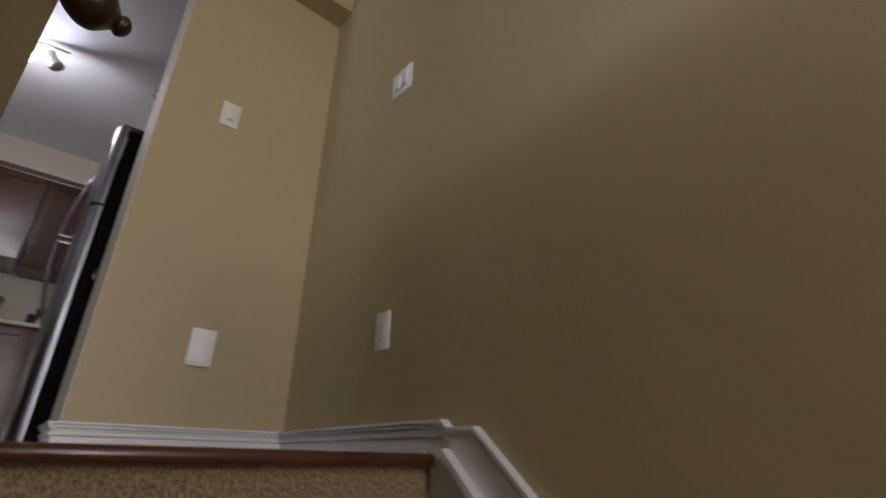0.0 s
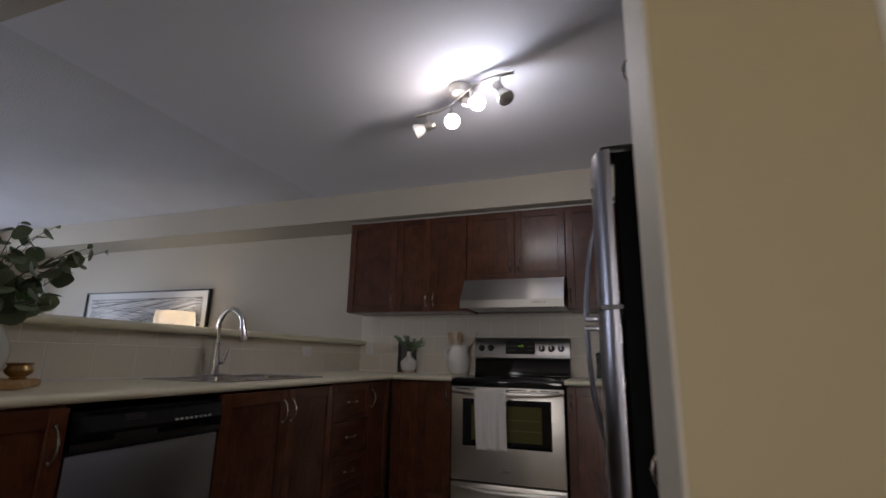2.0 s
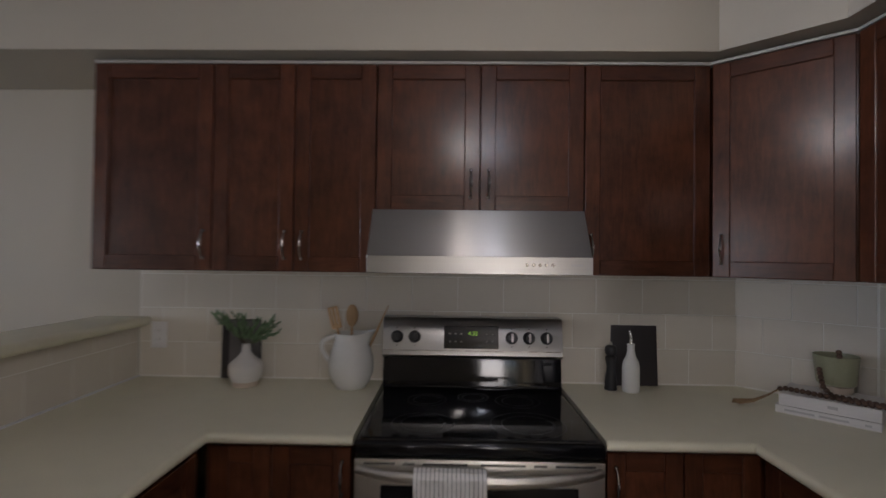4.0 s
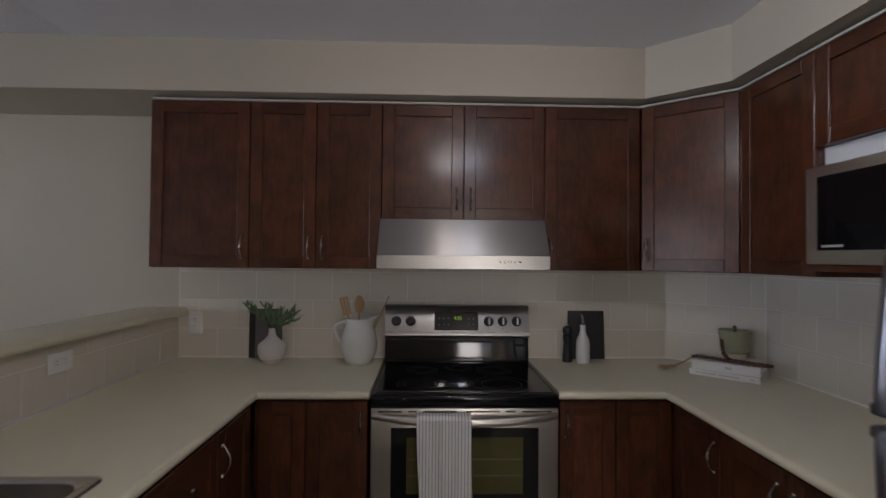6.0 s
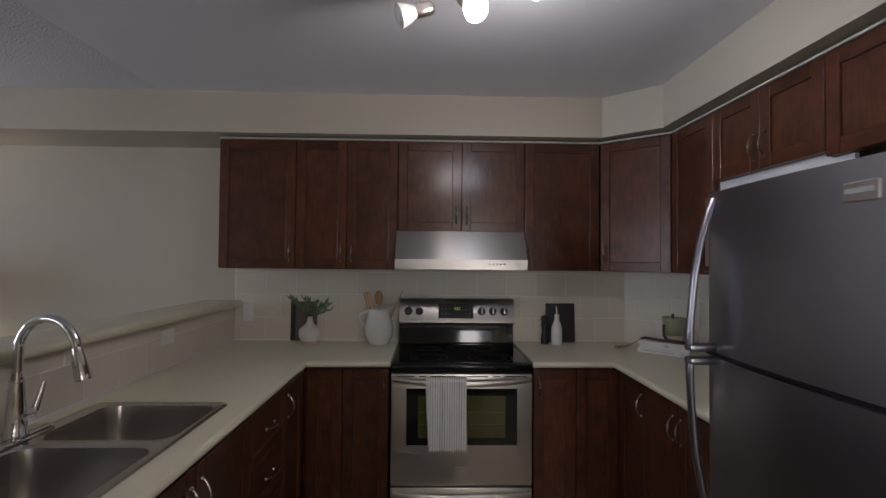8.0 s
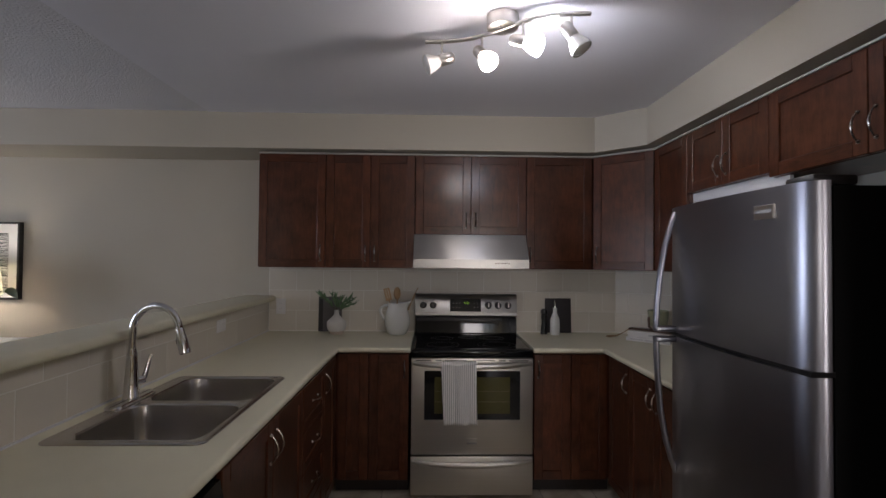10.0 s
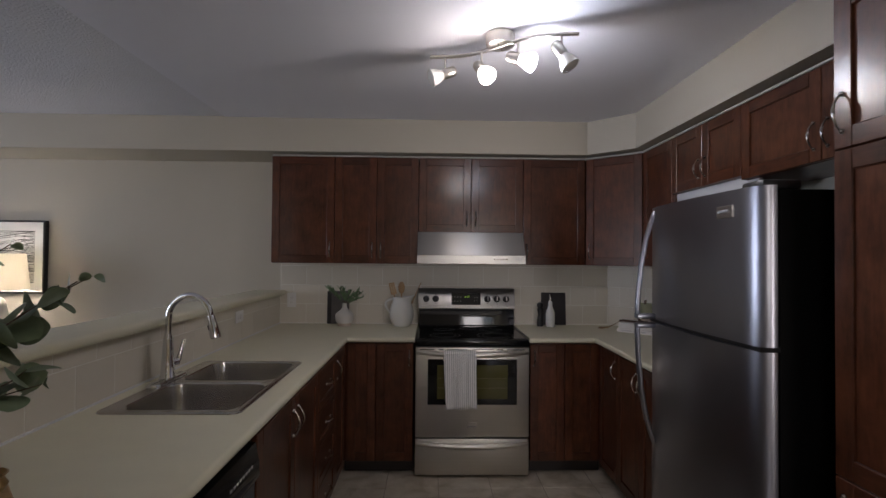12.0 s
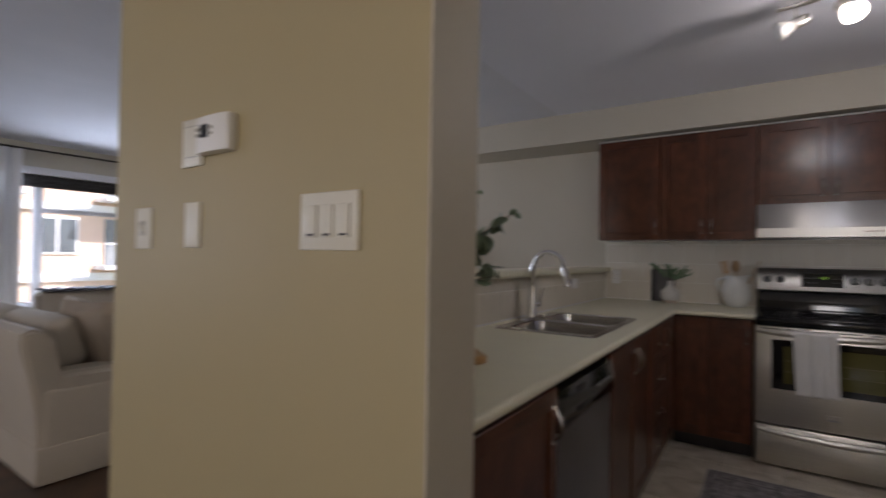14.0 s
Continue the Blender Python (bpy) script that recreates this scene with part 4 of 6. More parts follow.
def faucet():
    t = thing("kitchen_faucet", pose(-2.272, 3.35, CT + 0.0065), "chrome gooseneck kitchen faucet with pull-down spray", "faucet")
    bm = bmesh.new()
    lp = []
    for z, ins in ((0.0, 0.0), (0.005, 0.001), (0.009, 0.006)):
        lp.append([(x, y, z) for x, y in rounded_rect(-0.03 + ins, 0.03 - ins, -0.13 + ins, 0.13 - ins, 0.029 - ins * 0.5)])
    loft(bm, lp)
    part("base_plate", bm, M_CHROME, t)
    part("body", turned([(0.031, 0.008), (0.031, 0.018), (0.027, 0.028), (0.026, 0.07), (0.022, 0.12), (0.019, 0.17), (0.0195, 0.176), (0.0165, 0.182), (0.0135, 0.2)], 28), M_CHROME, t)
    dx, dy = math.cos(radians(-8)), math.sin(radians(-8))
    pts = [(0, 0, 0.17), (0, 0, 0.21), (0, 0, 0.245)]
    R = 0.097
    for i in range(1, 15):
        a = math.pi * i / 14 * 0.94
        pts.append(((R - R * math.cos(a)) * dx, (R - R * math.cos(a)) * dy, 0.258 + R * math.sin(a) * 1.08))
    part("spout", tubed(pts, 0.0132, 16), M_CHROME, t)
    e, e2 = Vector(pts[-1]), Vector(pts[-2])
    d = (e - e2).normalized()
    m = Matrix.Translation(e) @ d.to_track_quat("Z", "Y").to_matrix().to_4x4()
    part("spray_head", turned([(0.012, -0.005), (0.015, 0.005), (0.0155, 0.02), (0.017, 0.03), (0.0215, 0.08), (0.021, 0.094), (0.017, 0.097), (0, 0.097)], 24, m=m), M_CHROME, t)
    part("spray_button", moved(boxed(-0.006, 0.006, -0.0235, -0.016, 0.035, 0.06, 0.003), m), M_BLACKPL, t)
    h = part("lever_stub", tubed([(0.0, 0.0, 0.07), (0.03, 0.032, 0.075)], 0.015, 16), M_CHROME, t)
    part("lever", tubed([(0.028, 0.03, 0.078), (0.034, 0.037, 0.11), (0.044, 0.047, 0.165)], lambda s: 0.011 - 0.004 * s, 12), M_CHROME, t)


def dishwasher():
    x = -1.712
    t = thing("dishwasher", pose(x, 2.245, 0.010, 0, 0, 90), "stainless steel dishwasher with a black control panel", "dishwasher")
    w = 0.598
    part("body", boxed(0.003, w - 0.003, 0.03, 0.58, 0.0, 0.862), M_BLACKSIDE, t)
    part("door", boxed(0.004, w - 0.004, 0.0, 0.029, 0.11, 0.735, 0.006), M_DWSTEEL, t)
    bm = side_prism(bmesh.new(), [(0.029, 0.738), (-0.006, 0.738), (-0.014, 0.752), (-0.012, 0.80), (0.0, 0.858), (0.029, 0.862)], 0.004, w - 0.004)
    part("control_panel", bm, M_BLACK, t)
    part("grip_recess", boxed(0.14, 0.30, -0.0135, -0.010, 0.765, 0.785, 0.002), M_BLACKPL, t)
    for i in range(8):
        part("button", boxed(0.37 + i * 0.022, 0.384 + i * 0.022, -0.0135, -0.0105, 0.80, 0.808, 0.001), M_GREYPRINT, t)
    for i in range(3):
        part("vent_slot", boxed(0.17, 0.25, -0.009, -0.0055, 0.822 + i * 0.008, 0.825 + i * 0.008), M_SLOT, t)
    part("toe_kick", boxed(0.004, w - 0.004, 0.04, 0.07, -0.0095, 0.105), M_BLACKPL, t)


uppers()
bases()
pantry()
worktops()
sink()
faucet()
dishwasher()


# ---- range, hood, refrigerator, microwave ----
def digits(text, h, material, parent, at, rot=(90, 0, 0), name="clock_digits"):
    cu = bpy.data.curves.new(name, "FONT")
    cu.body, cu.size, cu.extrude = text, h, 0.0004
    cu.align_x, cu.align_y = "CENTER", "CENTER"
    tmp = new("tmp_text", cu)
    me = bpy.data.meshes.new_from_object(tmp.evaluated_get(bpy.context.evaluated_depsgraph_get()))
    bpy.data.objects.remove(tmp)
    me.materials.clear()
    me.materials.append(material)
    ob = part(name, me, None, parent)
    ob.matrix_basis = pose(*at, *rot)
    return ob


def stove():
    w = 0.760
    t = thing("electric_range", pose(-1.249, 4.50, 0), "stainless steel electric range with black glass cooktop", "stove")
    part("body", boxed(0.004, w - 0.004, 0.002, 0.60, 0.04, 0.905), M_BLACKSIDE, t)
    # oven door: steel panel with a window
    door = part("oven_door", boxed(0.0, w, -0.034, 0.0, 0.272, 0.868, 0.005), M_STEELX, t)
    part("window_border", boxed(0.082, w - 0.082, -0.037, -0.0335, 0.488, 0.79, 0.0012, 1), M_GLASSTOP, door)
    part("window_glass", boxed(0.145, w - 0.145, -0.0385, -0.0365, 0.527, 0.752, 0.0008, 1), M_OVENGLASS, door)
    for z in (0.60, 0.665):
        part("oven_rack", tubed([(0.15, -0.039, z), (w - 0.15, -0.039, z)], 0.0016, 8), M_RACK, door)
    for i in range(6):
        a = (0.03, 0.15, 0.21, 0.385, 0.545, 0.61)[i]
        b = (0.125, 0.185, 0.345, 0.52, 0.585, 0.73)[i]
        part("vent_slot", boxed(a, b, -0.0348, -0.0335, 0.851, 0.857), M_BLACKPL, door)
    part("badge", boxed(w / 2 - 0.034, w / 2 + 0.034, -0.0362, -0.0335, 0.335, 0.372, 0.001, 1), M_NICKEL, door)
    part("badge_bar", boxed(w / 2 - 0.028, w / 2 + 0.028, -0.0368, -0.036, 0.34, 0.349), M_GREYPRINT, door)
    def bowbar(z, out, parent, name):
        pts = []
        for i in range(17):
            s = i / 16
            pts.append((0.012 + (w - 0.024) * s, -0.036 - out * math.sin(math.pi * s) ** 0.55, z - 0.012 * math.sin(math.pi * s)))
        part(name, tubed(pts, lambda s: 0.012 + 0.006 * math.sin(math.pi * s), 12, flat=1.1), M_STEELX, parent)
    bowbar(0.838, 0.048, door, "oven_handle")
    dr = part("warming_drawer", boxed(0.0, w, -0.034, 0.0, 0.022, 0.262, 0.005), M_STEELX, t)
    bowbar(0.232, 0.03, dr, "drawer_handle")
    part("plinth", boxed(0.02, w - 0.02, 0.02, 0.5, 0.0, 0.04), M_BLACKPL, t)
    # cooktop
    part("cooktop_frame", boxed(-0.004, w + 0.004, -0.038, 0.60, 0.872, 0.921, 0.016, 4), M_BLACK, t)
    ct = part("cooktop_glass", boxed(0.018, w - 0.018, -0.008, 0.52, 0.918, 0.9245, 0.002, 1), M_GLASSTOP, t)
    for cx, cy, r in ((0.20, 0.12, 0.105), (0.55, 0.12, 0.125), (0.20, 0.38, 0.075), (0.55, 0.38, 0.085), (0.38, 0.42, 0.06)):
        for rr in (r, r * 0.7):
            bm = turned([(rr - 0.0012, 0.0), (rr - 0.0012, 0.0004), (rr + 0.0012, 0.0004), (rr + 0.0012, 0.0)], 48, (cx, cy, 0.9246))
            part("burner_ring", bm, M_RING, ct)
    # backguard
    bg = part("backguard", side_prism(bmesh.new(), [(0.62, 0.90), (0.53, 0.905), (0.535, 0.99), (0.548, 1.06), (0.62, 1.06)], 0.006, w - 0.006), M_BLACK, t)
    part("backguard_lip", tubed([(0.006, 0.528, 0.934), (w - 0.006, 0.528, 0.934)], 0.006, 10), M_BLACK, t)
    pan = part("control_panel", side_prism(bmesh.new(), [(0.625, 1.055), (0.536, 1.055), (0.524, 1.068), (0.548, 1.208), (0.560, 1.221), (0.625, 1.221)], 0.002, w - 0.002), M_PANEL, t)
    tilt = -math.degrees(math.atan2(0.024, 0.14))
    def onface(x, z, out):
        return (x, 0.524 + (z - 1.068) * 0.024 / 0.14 - out, z)
    p = part("display", boxed(-0.115, 0.115, -0.004, 0.002, -0.047, 0.047, 0.002, 1), M_DISPLAY, pan)
    p.matrix_basis = pose(*onface(0.375, 1.142, 0.0), tilt)
    digits("4:33", 0.024, M_DIGIT, pan, onface(0.382, 1.158, 0.0052), (90 + tilt, 0, 0))
    part("panel_groove", boxed(0.006, w - 0.006, 0.5245, 0.530, 1.0855, 1.0875), M_PULL, pan)
    for i in range(3):
        for j in range(2):
            b = part("touch_key", boxed(-0.0042, 0.0042, -0.0008, 0.0, -0.003, 0.003), M_KEY, pan)
            b.matrix_basis = pose(*onface(0.285 + i * 0.024, 1.125 + j * 0.032, 0.0042), tilt)
    for i in range(2):
        for j in range(2):
            b = part("touch_key", boxed(-0.0032, 0.0032, -0.0008, 0.0, -0.003, 0.003), M_KEY, pan)
            b.matrix_basis = pose(*onface(0.44 + i * 0.024, 1.127 + j * 0.028, 0.0042), tilt)
    for x in (0.062, 0.136, 0.545, 0.618, 0.692):
        k = part("knob", turned([(0.0, 0.026), (0.018, 0.026), (0.021, 0.022), (0.023, 0.004), (0.026, 0.0)], 28, m=pose(0, 0, 0, 90 + tilt)), M_BLACKPL, pan)
        k.matrix_basis = pose(*onface(x, 1.142, 0.0))
        s = part("knob_grip", moved(boxed(-0.004, 0.004, -0.018, 0.018, 0.024, 0.033, 0.002), pose(0, 0, 0, 90 + tilt)), M_NICKEL if x > 0.5 else M_BLACKPL, pan)
        s.matrix_basis = pose(*onface(x, 1.142, 0.0))
        for dz in (-0.036, 0.036):
            q = part("dial_mark", boxed(-0.0025, 0.0025, -0.0006, 0.0, -0.002, 0.002), M_BLACKPL, pan)
            q.matrix_basis = pose(*onface(x, 1.142 + dz, 0.0003), tilt)


def tea_towel():
    """Cloth folded over the oven handle, rippled."""
    bm = bmesh.new()
    nx, nz = 48, 30
    w = 0.215
    grid = []
    for j in range(nz + 1):
        s = j / nz
        row = []
        for i in range(nx + 1):
            u = i / nx
            x = (u - 0.5) * w * (1 - 0.06 * s) + 0.012 * s * s
            rip = 0.007 * math.sin(u * 13 + 0.7) * (0.25 + s) + 0.003 * math.sin(u * 29 + 2 * s)
            L = s * 0.47
            if L < 0.06:
                y, z = 0.028, -0.06 + L
            elif L < 0.11:
                a = (L - 0.06) / 0.05 * math.pi
                y, z = 0.028 * math.cos(a), 0.016 * math.sin(a)
            else:
                y, z = -0.028 - rip, -(L - 0.11)
            row.append(bm.verts.new((x, y + (rip if L < 0.06 else 0) * 0.2, z)))
        grid.append(row)
    for a, b in zip(grid, grid[1:]):
        for i in range(nx):
            bm.faces.new((a[i], a[i + 1], b[i + 1], b[i]))
    ob = solid("tea_towel", bm, M_TOWEL, "white tea towel with grey stripes hung on the oven handle", "towel", m=pose(-0.957, 4.418, 0.842))
    sol = ob.modifiers.new("thickness", "SOLIDIFY")
    sol.thickness = 0.003


def hood():
    w = 0.765
    t = thing("range_hood", pose(-1.249, 4.642, 1.425), "stainless steel under-cabinet range hood", "hood")
    d = BACK - 4.642 - 0.004
    bm = side_prism(bmesh.new(), [(0.0, 0.0), (0.0, 0.062), (0.105, 0.226), (d, 0.226), (d, 0.0), (d - 0.02, 0.0), (d - 0.02, 0.02), (0.02, 0.02), (0.02, 0.0)], 0.0, w)
    part("shell", bm, M_HOOD, t)
    part("front_lip", boxed(-0.001, w + 0.001, -0.009, 0.004, -0.002, 0.060, 0.0015, 1), M_PANEL, t)
    part("underside", boxed(0.01, w - 0.01, 0.02, d - 0.02, 0.012, 0.019), M_NICKEL, t)
    for i in range(2):
        part("filter", boxed(0.05 + i * 0.34, 0.37 + i * 0.34, 0.1, d - 0.08, 0.006, 0.0115, 0.002, 1), M_STEELZ, t)
    for i in range(5):
        part("button", turned([(0, 0.006), (0.0045, 0.006), (0.006, 0.0)], 14, m=pose(0.545 + i * 0.0215, -0.009, 0.032, 90)), M_PULL, t)
    part("badge", boxed(0.692, 0.732, -0.0102, -0.009, 0.028, 0.036), M_GREYPRINT, t)


def fridge():
    y0, y1 = 2.648, 3.365
    t = thing("refrigerator", pose(-0.135, y1, 0, 0, 0, -90), "stainless steel top-freezer refrigerator with black sides", "refrigerator")
    w = y1 - y0
    part("body", boxed(0.008, w - 0.008, 0.012, 0.70, 0.03, 1.682, 0.006), M_BLACKSIDE, t)
    part("plinth_grille", boxed(0.01, w - 0.01, -0.01, 0.02, 0.02, 0.085), M_BLACKPL, t)
    def outline():
        pts = [(0.0, 0.0), (0.0, -0.022)]
        for i in range(7):
            a = radians(180 + 90 * i / 6)
            pts.append((0.03 + 0.03 * math.cos(a), -0.022 + 0.026 * math.sin(a)))
        for i in range(1, 12):
            s = i / 12
            x = 0.03 + (w - 0.12) * s
            pts.append((x, -0.048 - 0.022 * math.sin(math.pi * (0.12 + 0.76 * s))))
        for i in range(8):
            a = radians(270 + 90 * i / 7)
            pts.append((w - 0.085 + 0.085 * math.cos(a), -0.004 + 0.052 * math.sin(a)))
        pts.append((w, 0.0))
        return pts
    for nm, z0, z1 in (("freezer_door", 1.213, 1.692), ("fresh_food_door", 0.09, 1.198)):
        d = part(nm, prism(bmesh.new(), outline(), z0, z1), M_STEELZ, t)
        if nm == "freezer_door":
            zs = [(z1 - 0.02, -0.004), (z1 - 0.06, 0.012), (z1 - 0.14, 0.036), (z1 - 0.25, 0.056), (z1 - 0.37, 0.068), (z0 + 0.04, 0.072), (z0 + 0.008, 0.070)]
            part("badge", boxed(w - 0.195, w - 0.115, -0.0655, -0.055, 1.605, 1.645, 0.002, 1), M_NICKEL, d)
            part("badge_bar", boxed(w - 0.187, w - 0.123, -0.0662, -0.065, 1.622, 1.632), M_GREYPRINT, d)
        else:
            zs = [(z1 - 0.008, 0.070), (z1 - 0.04, 0.072), (z1 - 0.14, 0.068), (z1 - 0.28, 0.056), (z1 - 0.40, 0.034), (z1 - 0.48, 0.010), (z1 - 0.52, -0.006)]
        # smooth the handle line
        pts = []
        for i in range(len(zs) - 1):
            for k in range(4):
                s = k / 4
                pts.append((0.055, -0.056 - (zs[i][1] * (1 - s) + zs[i + 1][1] * s), zs[i][0] * (1 - s) + zs[i + 1][0] * s))
        pts.append((0.055, -0.056 - zs[-1][1], zs[-1][0]))
        part("handle", tubed(pts, lambda s: 0.0105, 12, flat=1.3), M_STEELZ, d, "bowed brushed steel handle")
        zf = z0 + 0.012 if nm == "freezer_door" else z1 - 0.012
        part("handle_foot", boxed(0.035, 0.075, -0.135, -0.05, zf - 0.011, zf + 0.011, 0.006), M_STEELZ, d)
    part("gasket", boxed(0.006, w - 0.006, -0.05, 0.012, 1.1985, 1.2125), M_BLACKPL, t)
    part("hinge_cover", boxed(w - 0.12, w - 0.02, -0.03, 0.09, 1.684, 1.712, 0.008), M_BLACKPL, t)


def microwave():
    t = thing("microwave", pose(0.255, 4.10, 1.462, 0, 0, -90), "steel framed microwave under the short cabinet", "microwave")
    part("case", boxed(0.0, 0.60, 0.012, 0.34, 0.0, 0.32, 0.004), M_BLACKSIDE, t)
    part("door_frame", boxed(0.0, 0.60, -0.012, 0.011, 0.0, 0.32, 0.006), M_STEELX, t)
    part("door_window", boxed(0.05, 0.42, -0.015, -0.011, 0.045, 0.285, 0.002, 1), M_GLASSTOP, t)
    part("badge", boxed(0.07, 0.15, -0.0162, -0.0148, 0.055, 0.063), M_GREYPRINT, t)
    part("shelf", boxed(-0.02, 0.62, -0.01, 0.35, -0.022, -0.001, 0.002), M_WOODX, t)


stove()
tea_towel()
hood()
fridge()
microwave()


# ---- ceiling light ----
def track_light():
    A, B = Vector((-1.165, 3.508, 0)), Vector((-0.541, 3.245, 0))
    t = thing("ceiling_spotlight_bar", pose(0, 0, 2.41), "brushed nickel spotlight bar with four frosted glass heads", "ceiling light")
    d = (B - A).normalized()
    n = Vector((-d.y, d.x, 0))
    def on(s):
        return A + (B - A) * s + n * 0.038 * math.sin(2 * math.pi * s)
    part("bar", tubed([on(i / 40) for i in range(41)], 0.0085, 12), M_NICKEL, t)
    part("canopy", turned([(0, -0.004), (0.05, -0.004), (0.062, 0.002), (0.064, 0.012), (0.064, 0.051)], 40, on(0.5)), M_NICKEL, t)
    for sx in (-0.032, 0.032):
        part("screw", turned([(0, -0.007), (0.0035, -0.006), (0.0045, -0.0035)], 12, on(0.5) + n * sx), M_PULL, t)
    heads = ((0.10, (-0.85, -0.2, -0.35), False), (0.36, (0.3, -0.6, -0.62), True), (0.63, (0.75, -0.5, -0.42), True), (0.90, (0.45, -0.2, -0.8), False))
    for s, way, lit in heads:
        p = on(s)
        q = p + Vector((0, 0, -0.056))
        part("stem", tubed([p, p + Vector((0, 0, -0.02)), q], 0.005, 10), M_NICKEL, t)
        z = Vector(way).normalized()
        m = Matrix.Translation(q + Vector((0, 0, -0.024)) - z * 0.012) @ z.to_track_quat("Z", "Y").to_matrix().to_4x4()
        part("cup", turned([(0, -0.046), (0.012, -0.045), (0.019, -0.041), (0.0235, -0.033), (0.0245, -0.024), (0.0245, 0.022), (0.0225, 0.025)], 28, m=m), M_NICKEL, t)
        part("glass_shade", turned([(0.0215, 0.0245), (0.0225, 0.030), (0.029, 0.042), (0.036, 0.058), (0.040, 0.074), (0.0415, 0.084), (0.039, 0.0855), (0.0365, 0.080)], 32, m=m), (M_BULBW if s < 0.5 else M_BULB) if lit else M_FROST, t, "lit frosted glass" if lit else "frosted glass")
        if lit:
            ld = bpy.data.lights.new("head_bulb", "POINT")
            ld.energy, ld.shadow_soft_size = HEAD_W * (1.25 if s < 0.5 else 1.0), 0.03
            ld.color = (1.0, 0.93, 0.83) if s < 0.5 else (0.83, 0.91, 1.0)
            new("head_bulb", ld).matrix_world = Matrix.Translation(Vector((0, 0, 2.41)) + m @ Vector((0, 0, 0.13)) + Vector((0, 0, -0.045)))
        part("lamp_globe", turned([(0.0363, 0.0802), (0.031, 0.086), (0.019, 0.0905), (0, 0.092)], 28, m=m), (M_MOUTHW if s < 0.5 else M_MOUTH) if lit else M_FROST, t)


track_light()


# ---- switches and outlets ----
def wall_plate(name, m, w, h, kind, label, gangs=1, mat=None):
    """A cover plate in the x-z plane, facing -y."""
    t = thing(name, m, label, "switch" if "switch" in name else "wall plate")
    part("cover", boxed(-w / 2, w / 2, -0.006, 0.0, -h / 2, h / 2, 0.003), mat or M_PLATE, t)
    pitch = 0.046
    for g in range(gangs):
        x = (g - (gangs - 1) / 2) * pitch
        if kind == "rocker":
            part("rocker", boxed(x - 0.0165, x + 0.0165, -0.0105, -0.0055, -0.033, 0.033, 0.002), mat or M_PLATE, t)
            part("slider_slot", boxed(x - 0.010, x + 0.010, -0.0112, -0.010, -0.0295, -0.0250), M_SLOT, t)
        elif kind == "decora":
            part("rocker", boxed(x - 0.0165, x + 0.0165, -0.0095, -0.0055, -0.033, 0.033, 0.002), mat or M_PLATE, t)
        elif kind == "flat":
            part("insert", boxed(x - 0.0165, x + 0.0165, -0.0072, -0.0055, -0.033, 0.033, 0.001), mat or M_PLATE, t)
            part("sensor", boxed(x - 0.003, x + 0.003, -0.0078, -0.007, 0.008, 0.014), M_PLATEG, t)
            part("mark", boxed(x - 0.010, x + 0.010, -0.0076, -0.007, -0.026, -0.023), M_PLATEG, t)
        elif kind == "toggles":
            part("insert", boxed(x - 0.0165, x + 0.0165, -0.0072, -0.0055, -0.033, 0.033, 0.001), mat or M_PLATE, t)
            part("recess", boxed(x - 0.014, x + 0.013, -0.0078, -0.007, -0.02, 0.021), M_PLATEG, t)
            part("toggle", boxed(x - 0.013, x - 0.002, -0.014, -0.0075, -0.006, 0.020, 0.002), mat or M_PLATE, t)
            part("toggle", boxed(x + 0.002, x + 0.012, -0.012, -0.0075, -0.018, 0.010, 0.002), mat or M_PLATE, t)
        elif kind == "outlet":
            for zz in (-0.019, 0.019):
                part("socket", boxed(x - 0.0165, x + 0.0165, -0.008, -0.0055, zz - 0.013, zz + 0.013, 0.003), mat or M_PLATE, t)
                for dx in (-0.006, 0.006):
                    part("slot", boxed(x + dx - 0.001, x + dx + 0.001, -0.0083, -0.0078, zz - 0.004, zz + 0.005), M_PLATEG, t)
    return t


M_WPLATE = surface("white_plastic", (0.84, 0.83, 0.82), 0.35, 0, 0.015, 8, 200, 0.01)
wall_plate("light_switch", pose(0.147, TANY, 1.350), 0.072, 0.117, "rocker", "ivory light switch on the tan wall")
inlet = wall_plate("vacuum_inlet_plate", pose(0.231, TANY, 0.391), 0.083, 0.127, "blank", "white central vacuum inlet cover on the tan wall", mat=M_WPLATE)
part("flap", boxed(-0.037, 0.037, -0.0115, -0.006, -0.054, 0.058, 0.003), M_WPLATE, inlet)
part("latch", boxed(-0.009, 0.009, -0.014, -0.006, -0.067, -0.058, 0.002), M_WPLATE, inlet)
wall_plate("double_light_switch", pose(0.568, 1.073, 1.348, 0, 0, -90), 0.118, 0.117, "rocker", "white double switch beside the stairs", 2, M_WPLATE)
wall_plate("night_light_plate", pose(0.568, 1.095, 0.396, 0, 0, -90), 0.072, 0.117, "flat", "white wall plate with a small sensor beside the stairs", 1, M_WPLATE)
wall_plate("triple_light_switch", pose(-1.928, 1.54, 1.334), 0.164, 0.117, "rocker", "ivory triple switch on the hall wall", 3)
wall_plate("light_switch", pose(-2.432, 1.54, 1.338), 0.072, 0.117, "blank", "ivory blank plate under the thermostat")
wall_plate("double_toggle_switch", pose(-2.692, 1.54, 1.334), 0.088, 0.117, "toggles", "ivory plate with two small toggle switches on the hall wall")
wall_plate("wall_outlet", pose(-2.264, BACK - 0.0135, 1.117), 0.072, 0.117, "outlet", "white outlet on the tiled backsplash", 1, M_WPLATE)
wall_plate("wall_outlet", pose(BAR_X + 0.0015, 4.309, 1.085, 0, 90, 90), 0.072, 0.117, "outlet", "white outlet set sideways in the bar wall tiles", 1, M_WPLATE)


